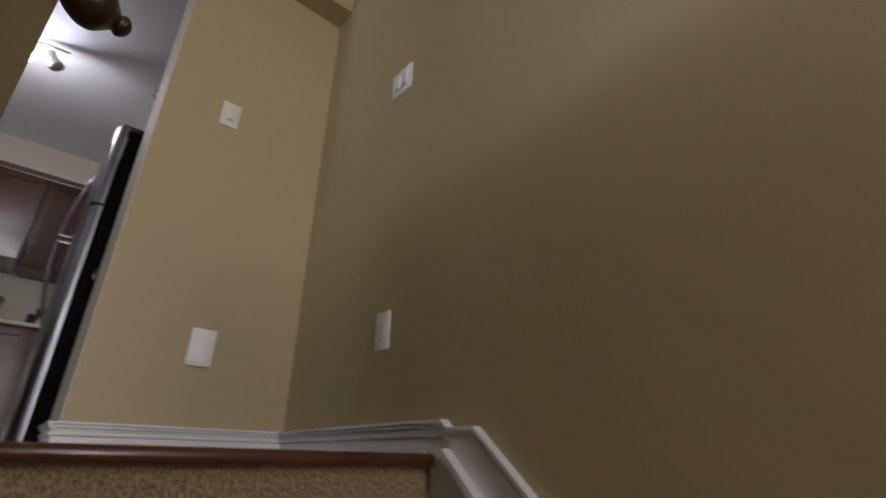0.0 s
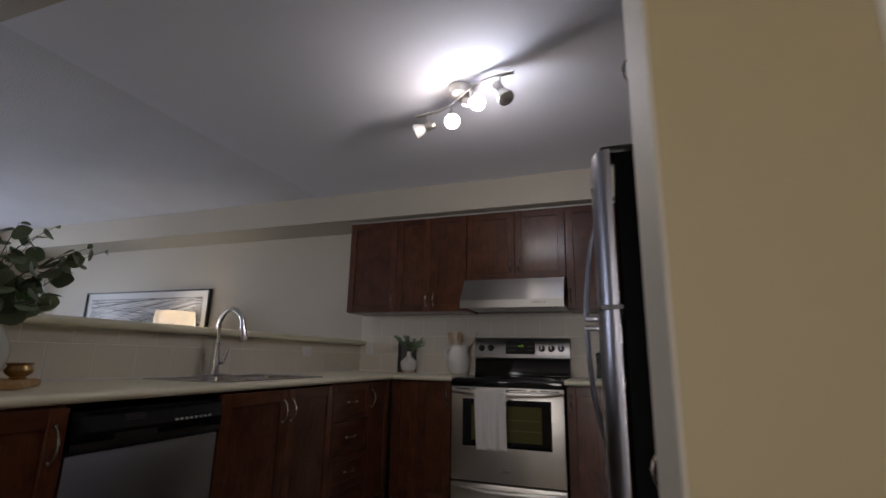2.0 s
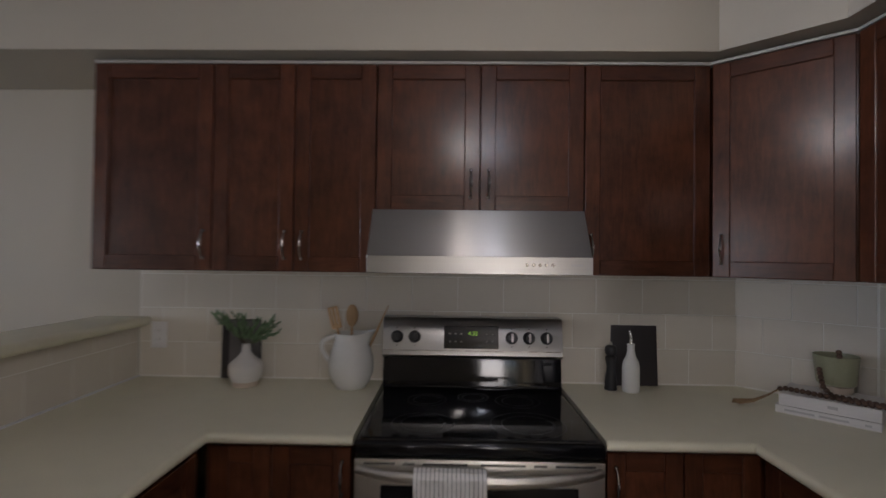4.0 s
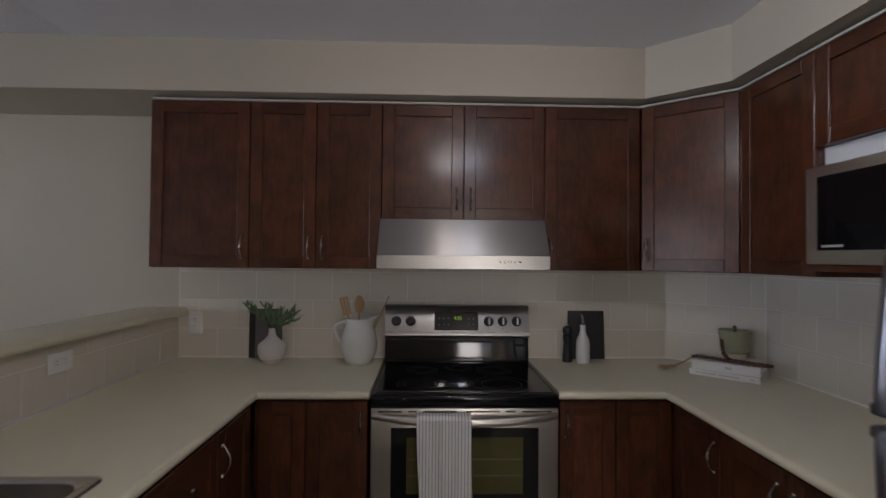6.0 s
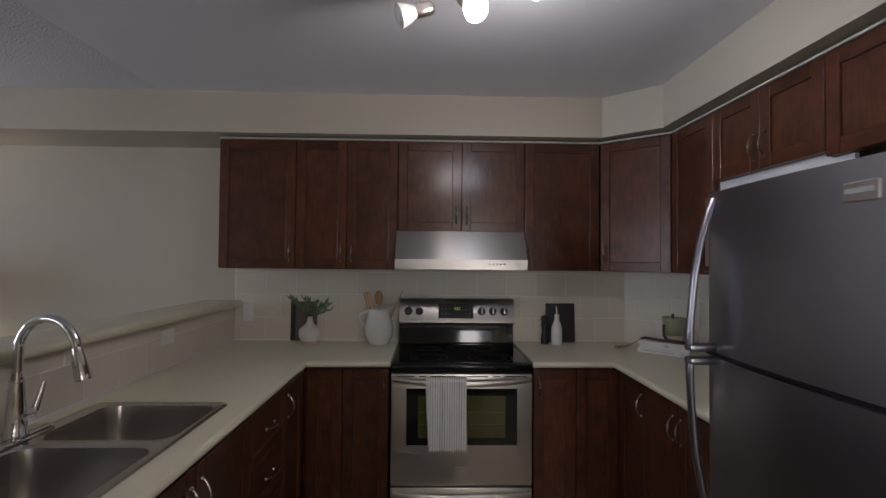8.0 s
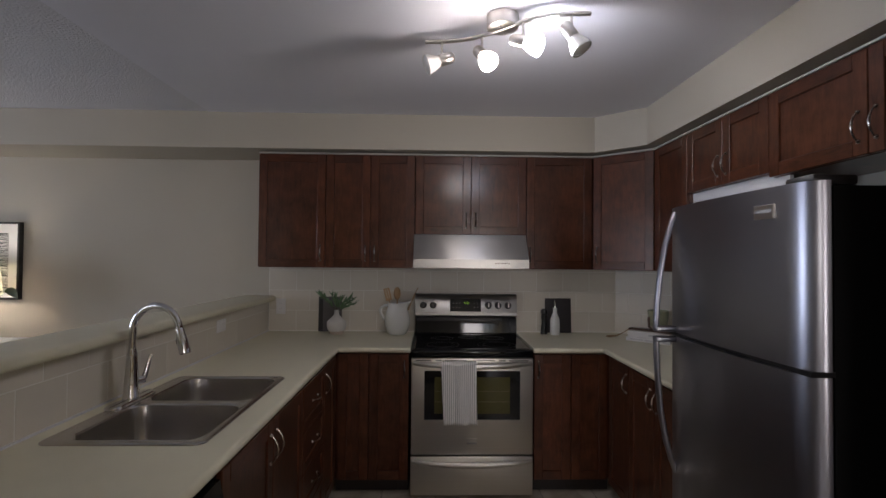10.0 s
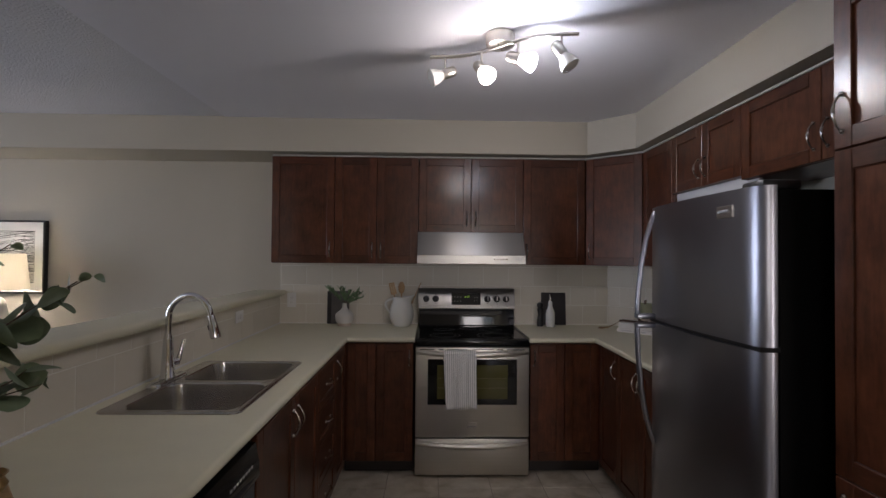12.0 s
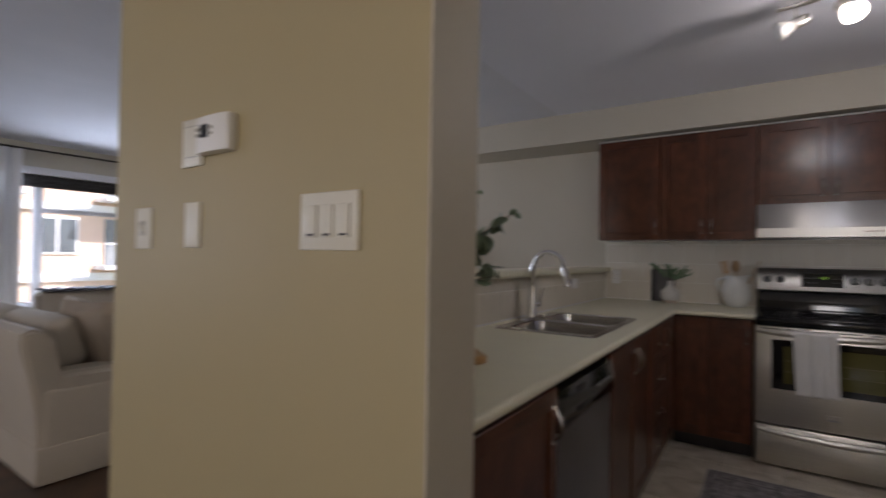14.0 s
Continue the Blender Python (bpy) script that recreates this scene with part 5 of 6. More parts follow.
def thermostat():
    t = thing("thermostat", pose(-2.318, 1.54, 1.556), "white digital thermostat with a wall plate behind", "thermostat")
    part("plate", boxed(-0.165, -0.072, -0.008, 0.0, -0.068, 0.056, 0.003), M_PLATE, t)
    for z in (-0.044, 0.036):
        part("plate_groove", boxed(-0.150, -0.088, -0.0086, -0.0078, z, z + 0.002), M_PLATEG, t)
    case = prism(bmesh.new(), [(-0.07, 0.0), (-0.07, -0.024), (-0.04, -0.031), (0.0, -0.033), (0.04, -0.031), (0.068, -0.024), (0.068, 0.0)], -0.045, 0.044, 0.003)
    part("case", case, M_WPLATE, t)
    part("screen", boxed(-0.034, -0.002, -0.0342, -0.0322, -0.010, 0.022), M_DISPLAY, t)
    for z in (-0.006, 0.008):
        part("button", boxed(0.006, 0.016, -0.0352, -0.0322, z, z + 0.008, 0.001), M_PLATEG, t)
        part("button", boxed(-0.050, -0.040, -0.0345, -0.0312, z, z + 0.008, 0.001), M_PLATEG, t)


thermostat()


# ---- things on the worktops ----
def needle_leaf(L, w, mat, name):
    """A slim leaf with a fold along its middle, growing along +y."""
    bm = bmesh.new()
    n = 5
    rows = []
    for i in range(n + 1):
        s = i / n
        hw = w * math.sin(math.pi * (0.08 + 0.92 * s)) ** 0.7 if s < 1 else 0.0003
        z = 0.12 * L * s * s
        rows.append([bm.verts.new((-hw, s * L, z + hw * 0.35)), bm.verts.new((0, s * L, z)), bm.verts.new((hw, s * L, z + hw * 0.35))])
    for a, b in zip(rows, rows[1:]):
        bm.faces.new((a[0], a[1], b[1], b[0]))
        bm.faces.new((a[1], a[2], b[2], b[1]))
    return finish(bm, name, mat, angle=80)


def round_leaf(L, w, mat, name, cup=0.25):
    """A broad leaf with a midrib fold and a drooping tip, growing along +y."""
    bm = bmesh.new()
    n, k = 8, 4
    rows = []
    for i in range(n + 1):
        s = i / n
        hw = max(0.0006, w * (math.sin(math.pi * min(1, s * 0.97 + 0.02)) ** 0.62))
        row = []
        for j in range(-k // 2, k // 2 + 1):
            u = j / (k / 2)
            x = hw * u
            z = cup * abs(x) - 0.16 * L * s * s + 0.012 * L * math.sin(9 * s + 2 * u)
            row.append(bm.verts.new((x, s * L, z)))
        rows.append(row)
    for a, b in zip(rows, rows[1:]):
        for j in range(k):
            bm.faces.new((a[j], a[j + 1], b[j + 1], b[j]))
    return finish(bm, name, mat, angle=80)


def leaf_pose(p, way, roll, size=1.0):
    q = Vector(way).normalized().to_track_quat("Y", "Z").to_matrix().to_4x4()
    return Matrix.Translation(p) @ q @ pose(0, 0, 0, 0, roll, 0) @ Matrix.Scale(size, 4)


def herb_vase():
    rnd = random.Random(4)
    t = thing("bud_vase", pose(-1.822, 5.02, CT) @ Matrix.Scale(0.92, 4), "white ceramic bud vase with bare clay foot", "vase")
    part("foot", turned([(0, 0.0), (0.050, 0.0), (0.055, 0.004), (0.058, 0.024)], 36), M_BISQUE, t)
    part("body", turned([(0.058, 0.0242), (0.068, 0.036), (0.0745, 0.055), (0.0755, 0.088), (0.072, 0.101), (0.055, 0.117), (0.034, 0.135), (0.021, 0.153), (0.0175, 0.185), (0.0185, 0.19), (0.016, 0.19), (0.0145, 0.17), (0, 0.16)], 36), M_MATTCER, t)
    s = thing("rosemary_sprigs", pose(-1.822, 5.02, CT + 0.17) @ Matrix.Scale(0.93, 4), "green rosemary sprigs standing in the bud vase", "plant")
    meshes = [needle_leaf(0.038, 0.0062, M_HERB, "leaf"), needle_leaf(0.031, 0.0055, M_HERB, "leaf"), needle_leaf(0.043, 0.0066, M_HERB, "leaf")]
    for i in range(10):
        a = rnd.uniform(0, 2 * math.pi)
        if i < 6:
            a = (0.15, 3.0, 0.5, 2.6, -0.3, 3.5)[i]
        out = rnd.uniform(0.12, 0.185) if i < 6 else rnd.uniform(0.02, 0.07)
        up = rnd.uniform(0.06, 0.13) if i < 6 else rnd.uniform(0.10, 0.15)
        pts = []
        for k in range(9):
            u = k / 8
            pts.append(Vector((math.cos(a) * out * u ** 1.2, math.sin(a) * out * 0.55 * u ** 1.2 - 0.01 * u, -0.02 + (up + 0.02) * u ** 0.8)))
        part("stem", tubed(pts, 0.0012, 5), M_STEM, s)
        for k in range(20):
            u = 0.25 + 0.75 * k / 19
            i0 = min(7, int(u * 8))
            p = pts[i0].lerp(pts[i0 + 1], u * 8 - i0)
            d = (pts[i0 + 1] - pts[i0]).normalized()
            side = Vector((rnd.uniform(-1, 1), rnd.uniform(-1, 1), rnd.uniform(-0.5, 1)))
            lf = part("leaf", rnd.choice(meshes), None, s)
            lf.matrix_basis = leaf_pose(p, d * 1.0 + side * 0.75, rnd.uniform(0, 360), rnd.uniform(0.8, 1.25))


def slab(name, at, w, h, d, lean, turn, mat, label, face=None):
    t = thing(name, pose(*at, lean, 0, turn), label, "board")
    part("board", boxed(-w / 2, w / 2, 0, d, 0, h, 0.003), mat, t)
    if face:
        part("face", boxed(-w / 2 + 0.034, w / 2 - 0.002, -0.0022, 0.0, 0.004, h - 0.004, 0.001, 1), face, t)
    return t


M_STONEG = surface("grey_stone_face", (0.15, 0.138, 0.138), 0.6, 0, 0.12, 8, 140, 0.15)


def pitcher():
    t = thing("pitcher", pose(-1.377, 5.02, CT) @ Matrix.Scale(0.9, 4), "white glazed ceramic pitcher holding wooden utensils", "pitcher")
    prof = [(0, 0.0), (0.062, 0.0), (0.070, 0.004), (0.086, 0.03), (0.101, 0.07), (0.105, 0.105), (0.102, 0.135), (0.092, 0.175), (0.080, 0.205), (0.0745, 0.228), (0.077, 0.252), (0.074, 0.254), (0.069, 0.23), (0.073, 0.20), (0.086, 0.165), (0.097, 0.11), (0.085, 0.04), (0, 0.012)]
    bm = turned(prof, 48)
    for v in bm.verts:                      # pouring lip
        if v.co.z > 0.215 and v.co.x > 0:
            k = (v.co.z - 0.215) / 0.03
            v.co.x *= 1 + 0.42 * k * max(0, v.co.x / max(1e-6, math.hypot(v.co.x, v.co.y))) ** 6
            v.co.z += 0.012 * k * max(0, v.co.x / max(1e-6, math.hypot(v.co.x, v.co.y))) ** 6
    part("body", bm, M_CERAMIC, t)
    pts = []
    for i in range(17):
        a = math.pi * (i / 16)
        pts.append((-0.072 - 0.052 * math.sin(a) ** 0.8 - 0.028 * (i / 16), 0, 0.236 - 0.125 * (i / 16) + 0.026 * math.sin(a * 0.9)))
    part("handle", tubed(pts, 0.0085, 12, flat=1.3), M_CERAMIC, t)


def utensils():
    base = Vector((-1.377, 5.02, CT + 0.03))
    def stick(name, label, dx, dy, top, head):
        d = Vector((dx, dy, top)).normalized()
        ax = (Vector((1, 0, 0)) - d * d.x).normalized()
        ay = d.cross(ax)
        m = Matrix.Translation(base + Vector((dx * 0.1, dy * 0.1, 0))) @ Matrix((ax, ay, d)).transposed().to_4x4()
        L = Vector((dx, dy, top)).length
        t = thing(name, m, label, "utensil", "wooden utensils")
        part("handle", tubed([(0, 0, 0), (0, 0, L * 0.72)], 0.0055, 10), M_BEECH, t)
        part("head", head(L), M_BEECH, t)
    def spat(L):
        bm = bmesh.new()
        for a in (-0.024, -0.008, 0.008):
            box(bm, a + 0.001, a + 0.0135, -0.003, 0.003, L * 0.72 + 0.012, L, 0.0015, 1)
        box(bm, -0.023, 0.0215, -0.003, 0.003, L * 0.72 - 0.005, L * 0.72 + 0.014, 0.002, 1)
        box(bm, -0.023, 0.0215, -0.003, 0.003, L - 0.006, L + 0.001, 0.001, 1)
        return bm
    def spoon(L):
        bm = bmesh.new()
        bmesh.ops.create_uvsphere(bm, u_segments=18, v_segments=12, radius=1.0)
        for v in bm.verts:
            v.co = Vector((v.co.x * 0.026, v.co.y * 0.008 - 0.006 * (1 - v.co.x ** 2), L * 0.86 + v.co.z * 0.047))
        return bm
    def plain(L):
        return tubed([(0, 0, L * 0.7), (0, 0, L)], lambda s: 0.0045 - 0.0015 * s, 10)
    stick("wooden_spatula", "slotted beech spatula in the white pitcher", -0.075, 0.0, 0.305, spat)
    stick("wooden_spoon", "beech wooden spoon in the white pitcher", -0.005, 0.03, 0.31, spoon)
    stick("wooden_stick", "thin beech spoon handle in the white pitcher", 0.135, 0.04, 0.31, plain)


def mill_and_bottle():
    t = thing("pepper_mill", pose(-0.283, 5.055, CT), "black turned wooden pepper mill", "pepper mill")
    part("body", turned([(0, 0), (0.025, 0), (0.026, 0.008), (0.0235, 0.02), (0.0255, 0.03), (0.0235, 0.045), (0.018, 0.08), (0.0175, 0.1), (0.0225, 0.125), (0.0235, 0.135), (0.018, 0.143)], 28), M_BLACKPL, t)
    part("head", turned([(0.016, 0.1435), (0.023, 0.15), (0.0255, 0.165), (0.023, 0.18), (0.013, 0.187), (0, 0.188)], 28), M_BLACKPL, t)
    part("finial", turned([(0.004, 0.187), (0.0065, 0.193), (0.0055, 0.199), (0, 0.201)], 16), M_NICKEL, t)
    t = thing("oil_bottle", pose(-0.208, 5.03, CT), "white ceramic oil bottle with steel pourer", "bottle")
    part("body", turned([(0, 0), (0.032, 0), (0.0355, 0.004), (0.036, 0.02), (0.0355, 0.105), (0.031, 0.125), (0.021, 0.145), (0.0155, 0.165), (0.015, 0.19), (0.0165, 0.196), (0.013, 0.199), (0, 0.199)], 32), M_CERAMIC, t)
    part("pourer", tubed([(0, 0, 0.197), (0, 0, 0.225), (-0.006, 0, 0.252)], lambda s: 0.0075 - 0.0035 * s, 12), M_CHROME, t)


def books_pot_beads():
    ang = -45
    def book(z, w, d, h, dx, rot, label, bars):
        t = thing("book", pose(0.412 + dx, 4.775, z, 0, 0, rot), label, "book", "stacked books")
        part("pages", boxed(-w / 2 + 0.003, w / 2 - 0.004, -d / 2 + 0.001, d / 2 - 0.004, 0.0035, h - 0.0035), M_PAPER, t)
        bm = bmesh.new()
        box(bm, -w / 2, w / 2, -d / 2, d / 2, 0.0, 0.003, 0.001, 1)
        box(bm, -w / 2, w / 2, -d / 2, d / 2, h - 0.003, h, 0.001, 1)
        part("cover", bm, M_COVER, t)
        part("spine", boxed(-w / 2, w / 2, -d / 2 - 0.002, -d / 2 + 0.001, 0.0, h, 0.001, 1), M_COVER, t)
        for a, b in bars:
            part("title_bar", boxed(a * w, b * w, -d / 2 - 0.0026, -d / 2 - 0.0018, h * 0.36, h * 0.62), M_FAINT, t)
    book(CT, 0.290, 0.215, 0.027, 0.0, ang, "white hardback book lying on the worktop", ((-0.40, -0.10), (-0.06, 0.22), (0.36, 0.42)))
    book(CT + 0.0275, 0.280, 0.205, 0.042, 0.004, ang + 1.5, "thick white hardback book on another book", ((0.0, 0.10),))
    z = CT + 0.070
    t = thing("lidded_pot", pose(0.470, 4.822, z) @ Matrix.Scale(0.91, 4), "sage green pot on a pale foot on the books", "pot")
    part("foot", turned([(0, 0), (0.052, 0), (0.055, 0.004), (0.055, 0.026), (0.05, 0.03), (0, 0.03)], 36), M_BISQUE, t)
    part("bowl", turned([(0, 0.0302), (0.058, 0.0302), (0.066, 0.036), (0.0775, 0.148), (0.0755, 0.149), (0.066, 0.05), (0, 0.045)], 40), M_SAGE, t)
    # bead garland: from the rim, down, and along the books to the tassel
    b = thing("bead_garland", pose(0.412, 4.775, z, 0, 0, -32), "brown wooden bead garland with a jute tassel on the books", "garland")
    bm = bmesh.new()
    bmesh.ops.create_uvsphere(bm, u_segments=12, v_segments=8, radius=0.0092)
    bead = finish(bm, "bead", M_BEAD, angle=60)
    path = [Vector((-0.030, 0.015, 0.085)), Vector((-0.028, -0.01, 0.062)), Vector((-0.022, -0.035, 0.03)), Vector((0.0, -0.055, 0.0098)), Vector((0.08, -0.082, 0.0098)), Vector((0.16, -0.112, 0.0098)), Vector((0.125, -0.128, 0.0098)), Vector((0.02, -0.09, 0.0098)), Vector((-0.08, -0.048, 0.0098)), Vector((-0.135, -0.028, 0.0098)), Vector((-0.152, -0.028, 0.004))]
    pos, acc = [], 0.0
    for a, c in zip(path, path[1:]):
        L = (c - a).length
        while acc < L:
            pos.append(a.lerp(c, acc / L))
            acc += 0.0175
        acc -= L
    for p in pos:
        o = part("bead", bead, None, b)
        o.matrix_basis = Matrix.Translation(p + Vector((0, 0, 0.0)))
    for k, p in enumerate(((0.023, -0.0114, 0.158), (0.0233, -0.024, 0.146))):
        o = part("bead", bead, None, b)
        o.matrix_basis = Matrix.Translation(p)
    e = path[-1]
    rnd = random.Random(8)
    for i in range(22):
        a = rnd.uniform(-0.022, 0.022)
        part("tassel_strand", tubed([e, e + Vector((-0.035, a * 0.3 - 0.012, -0.026)), e + Vector((-0.080, a * 0.7 - 0.03, -0.055 + abs(a) * 0.3)), e + Vector((-0.135 + rnd.uniform(-0.014, 0.014), a - 0.05, -0.062 + rnd.uniform(0, 0.010)))], 0.0026, 5), M_JUTE, b)


def eucalyptus():
    rnd = random.Random(21)
    vx, vy, vz = -2.103, 2.165, CT + 0.0265
    t = thing("serving_board", pose(-2.112, 2.207, CT, 0, 0, 46), "rounded acacia serving board on the worktop", "board")
    bm = bmesh.new()
    loft(bm, [[(x, y, z) for x, y in rounded_rect(-0.152 + i, 0.134 - i, -0.136 + i, 0.136 - i, 0.032)] for z, i in ((0.0, 0.005), (0.004, 0.0), (0.021, 0.0), (0.026, 0.005))])
    bm.faces.new(list(reversed([v for v in bm.verts][:28])))
    part("board", bm, M_ACACIA, t)
    v = thing("round_vase", pose(vx, vy, vz), "pale celadon teardrop vase on a wooden board", "vase")
    part("body", turned([(0, 0), (0.050, 0), (0.060, 0.005), (0.081, 0.032), (0.092, 0.072), (0.091, 0.104), (0.077, 0.142), (0.056, 0.176), (0.037, 0.204), (0.026, 0.230), (0.0235, 0.246), (0.026, 0.256), (0.023, 0.257), (0.020, 0.235), (0, 0.21)], 48), M_CELADON, v)
    b = thing("brass_bowl", pose(-2.074, 2.290, CT + 0.0265) @ Matrix.Scale(0.82, 4), "small aged brass bowl on the serving board", "bowl")
    part("bowl", turned([(0, 0.0), (0.028, 0.0), (0.03, 0.005), (0.026, 0.010), (0.045, 0.024), (0.05, 0.038), (0.043, 0.05), (0.04, 0.056), (0.05, 0.066), (0.047, 0.067), (0.036, 0.056), (0.042, 0.036), (0, 0.016)], 40), M_BRASS, b)
    s = thing("eucalyptus_branches", pose(vx, vy, vz + 0.245), "grey-green eucalyptus branches in the round vase", "plant")
    meshes = [round_leaf(0.070, 0.036, M_EUC, "leaf", 0.15), round_leaf(0.060, 0.031, M_EUC, "leaf", 0.05), round_leaf(0.038, 0.013, M_EUC, "leaf", 0.4)]
    ways = [(0.15, 0.16, 0.18), (0.156, 0.25, 0.218), (0.08, 0.12, 0.29), (-0.10, 0.10, 0.31), (-0.20, -0.02, 0.30), (0.04, -0.08, 0.28), (-0.12, 0.17, 0.27), (0.15, 0.08, 0.04), (-0.22, 0.14, 0.18), (0.03, 0.20, 0.13), (0.18, 0.17, 0.21), (0.165, 0.10, 0.005)]
    for w in ways:
        w = Vector(w)
        bend = Vector((rnd.uniform(-0.04, 0.04), rnd.uniform(-0.04, 0.04), 0))
        pts = []
        for k in range(11):
            u = k / 10
            pts.append(Vector((w.x * u ** 1.25, w.y * u ** 1.25, -0.05 + (w.z + 0.05) * u ** 0.8)) + bend * math.sin(math.pi * u))
        part("branch", tubed(pts, lambda q: 0.0028 - 0.0018 * q, 6), M_STEM, s)
        nl = 8
        for k in range(nl):
            u = 0.22 + 0.78 * k / (nl - 1)
            i0 = min(9, int(u * 10))
            p = pts[i0].lerp(pts[i0 + 1], u * 10 - i0)
            d = (pts[i0 + 1] - pts[i0]).normalized()
            sd = d.cross(Vector((0, 0, 1)))
            sd = sd.normalized() * (1 if k % 2 else -1)
            way = sd + d * rnd.uniform(0.2, 0.8) + Vector((rnd.uniform(-0.4, 0.4), rnd.uniform(-0.4, 0.4), rnd.uniform(-0.7, 0.3)))
            lf = part("leaf", meshes[2] if u > 0.93 else rnd.choice(meshes[:2]), None, s)
            lf.matrix_basis = leaf_pose(p + way.normalized() * 0.004, way, rnd.uniform(-95, 95), rnd.uniform(0.8, 1.2) * (1.15 - 0.35 * u))


herb_vase()
slab("stone_board", (-1.893, 5.128, CT), 0.175, 0.262, 0.018, -1.5, 0, M_SLATE, "grey stone board leaning on the tiles", M_STONEG)
slab("slate_board", (-0.158, 5.116, CT), 0.20, 0.262, 0.012, -4.5, 0, M_SLATE, "dark slate board leaning on the tiles")
pitcher()
utensils()
mill_and_bottle()
books_pot_beads()
eucalyptus()


# ---- living room ----
def framed_art():
    t = thing("framed_art", pose(-5.13, BACK, 1.442), "black framed abstract line drawing on the living room wall", "picture")
    w, h = 0.94, 0.288
    bm = bmesh.new()
    f = 0.014
    for a, b, c, d in ((-w, -w + f, -h, h), (w - f, w, -h, h), (-w + f, w - f, -h, -h + f), (-w + f, w - f, h - f, h)):
        box(bm, a, b, -0.045, -0.003, c, d, 0.002, 1)
    part("frame", bm, M_FRAME, t)
    part("paper", boxed(-w + f, w - f, -0.024, -0.006, -h + f, h - f), M_MAT, t)
    rnd = random.Random(12)
    bm = bmesh.new()
    X, Z = w - 0.09, h - 0.085
    def stroke(x0, z0, x1, z1, th):
        d = Vector((x1 - x0, 0, z1 - z0))
        n = Vector((-d.z, 0, d.x)).normalized() * th
        vs = [bm.verts.new((x0 + n.x, -0.0252, z0 + n.z)), bm.verts.new((x0 - n.x, -0.0252, z0 - n.z)), bm.verts.new((x1 - n.x, -0.0252, z1 - n.z)), bm.verts.new((x1 + n.x, -0.0252, z1 + n.z))]
        bm.faces.new(vs)
    for i in range(95):
        a = rnd.uniform(-X, X * 0.5)
        b = min(X, a + rnd.uniform(0.5, 1.3))
        z0 = rnd.uniform(-Z, Z)
        z1 = max(-Z, min(Z, z0 + (b - a) * rnd.choice((-1, 1)) * rnd.uniform(0.03, 0.30)))
        stroke(a, z0, b, z1, rnd.uniform(0.0009, 0.0016))
    for i in range(60):
        z0 = -Z + 2 * Z * i / 60
        stroke(-X, z0, -X + rnd.uniform(0.1, 0.3), z0 + rnd.uniform(-0.03, 0.03), 0.0011)
        stroke(X - rnd.uniform(0.08, 0.16), z0 + rnd.uniform(-0.02, 0.02), X, z0, 0.0011)
    stroke(-X, Z, X, Z, 0.002)
    part("line_drawing", bm, M_INK, t)


def console():
    t = thing("console_table", pose(-5.2, 4.90, HALL), "white lacquered console table against the wall", "console table")
    w, d, h = 1.12, 0.19, 0.835
    part("top", boxed(-w, w, -d, d, h - 0.03, h, 0.004), M_CONSOLE, t)
    part("body", boxed(-w + 0.02, w - 0.02, -d + 0.012, d, h - 0.42, h - 0.031), M_CONSOLE, t)
    for i in range(4):
        a = -w + 0.024 + i * (2 * w - 0.048) / 4
        part("door", boxed(a + 0.003, a + (2 * w - 0.048) / 4 - 0.003, -d - 0.006, -d + 0.011, h - 0.415, h - 0.036, 0.003), M_CONSOLE, t)
    for sx in (-1, 1):
        for sy in (-1, 1):
            part("leg", tubed([(sx * (w - 0.06), sy * (d - 0.05), h - 0.42), (sx * (w - 0.05), sy * (d - 0.045), 0)], lambda s: 0.02 - 0.006 * s, 10), M_GOLD, t)


def table_lamp():
    z = HALL + 0.8355
    t = thing("table_lamp", pose(-4.39, 4.90, z), "white ceramic table lamp with a lit linen shade", "lamp")
    part("base", turned([(0, 0), (0.078, 0), (0.085, 0.005), (0.088, 0.06), (0.086, 0.14), (0.078, 0.20), (0.06, 0.245), (0.035, 0.268), (0.012, 0.276), (0, 0.276)], 40), M_MATTCER, t)
    part("neck", tubed([(0, 0, 0.275), (0, 0, 0.34)], 0.008, 12), M_GOLD, t)
    part("shade", turned([(0.208, 0.322), (0.181, 0.588), (0.179, 0.588), (0.206, 0.322)], 48), M_SHADE, t)
    part("bulb", turned([(0.0, 0.385), (0.018, 0.39), (0.03, 0.43), (0.02, 0.465), (0, 0.47)], 20), glow("warm_bulb", (1.0, 0.90, 0.74), LAMP_GLOW), t)


def candle_holders():
    z = HALL + 0.8355
    for x, y, h in ((-5.91, 4.90, 0.31), (-5.66, 4.86, 0.25), (-5.546, 4.92, 0.425)):
        t = thing("candle_holder", pose(x, y, z), "slim brushed gold candle holder on the console", "candle holder", "candle holders")
        part("base", turned([(0, 0.0), (0.062, 0.0), (0.064, 0.004), (0.052, 0.022), (0.03, 0.036), (0.008, 0.044), (0, 0.045)], 32), M_GOLD, t)
        part("stem", tubed([(0, 0, 0.043), (0, 0, h - 0.04)], 0.006, 12), M_GOLD, t)
        part("cup", turned([(0.006, h - 0.042), (0.013, h - 0.038), (0.014, h), (0.0115, h), (0.010, h - 0.02), (0, h - 0.022)], 20), M_GOLD, t)


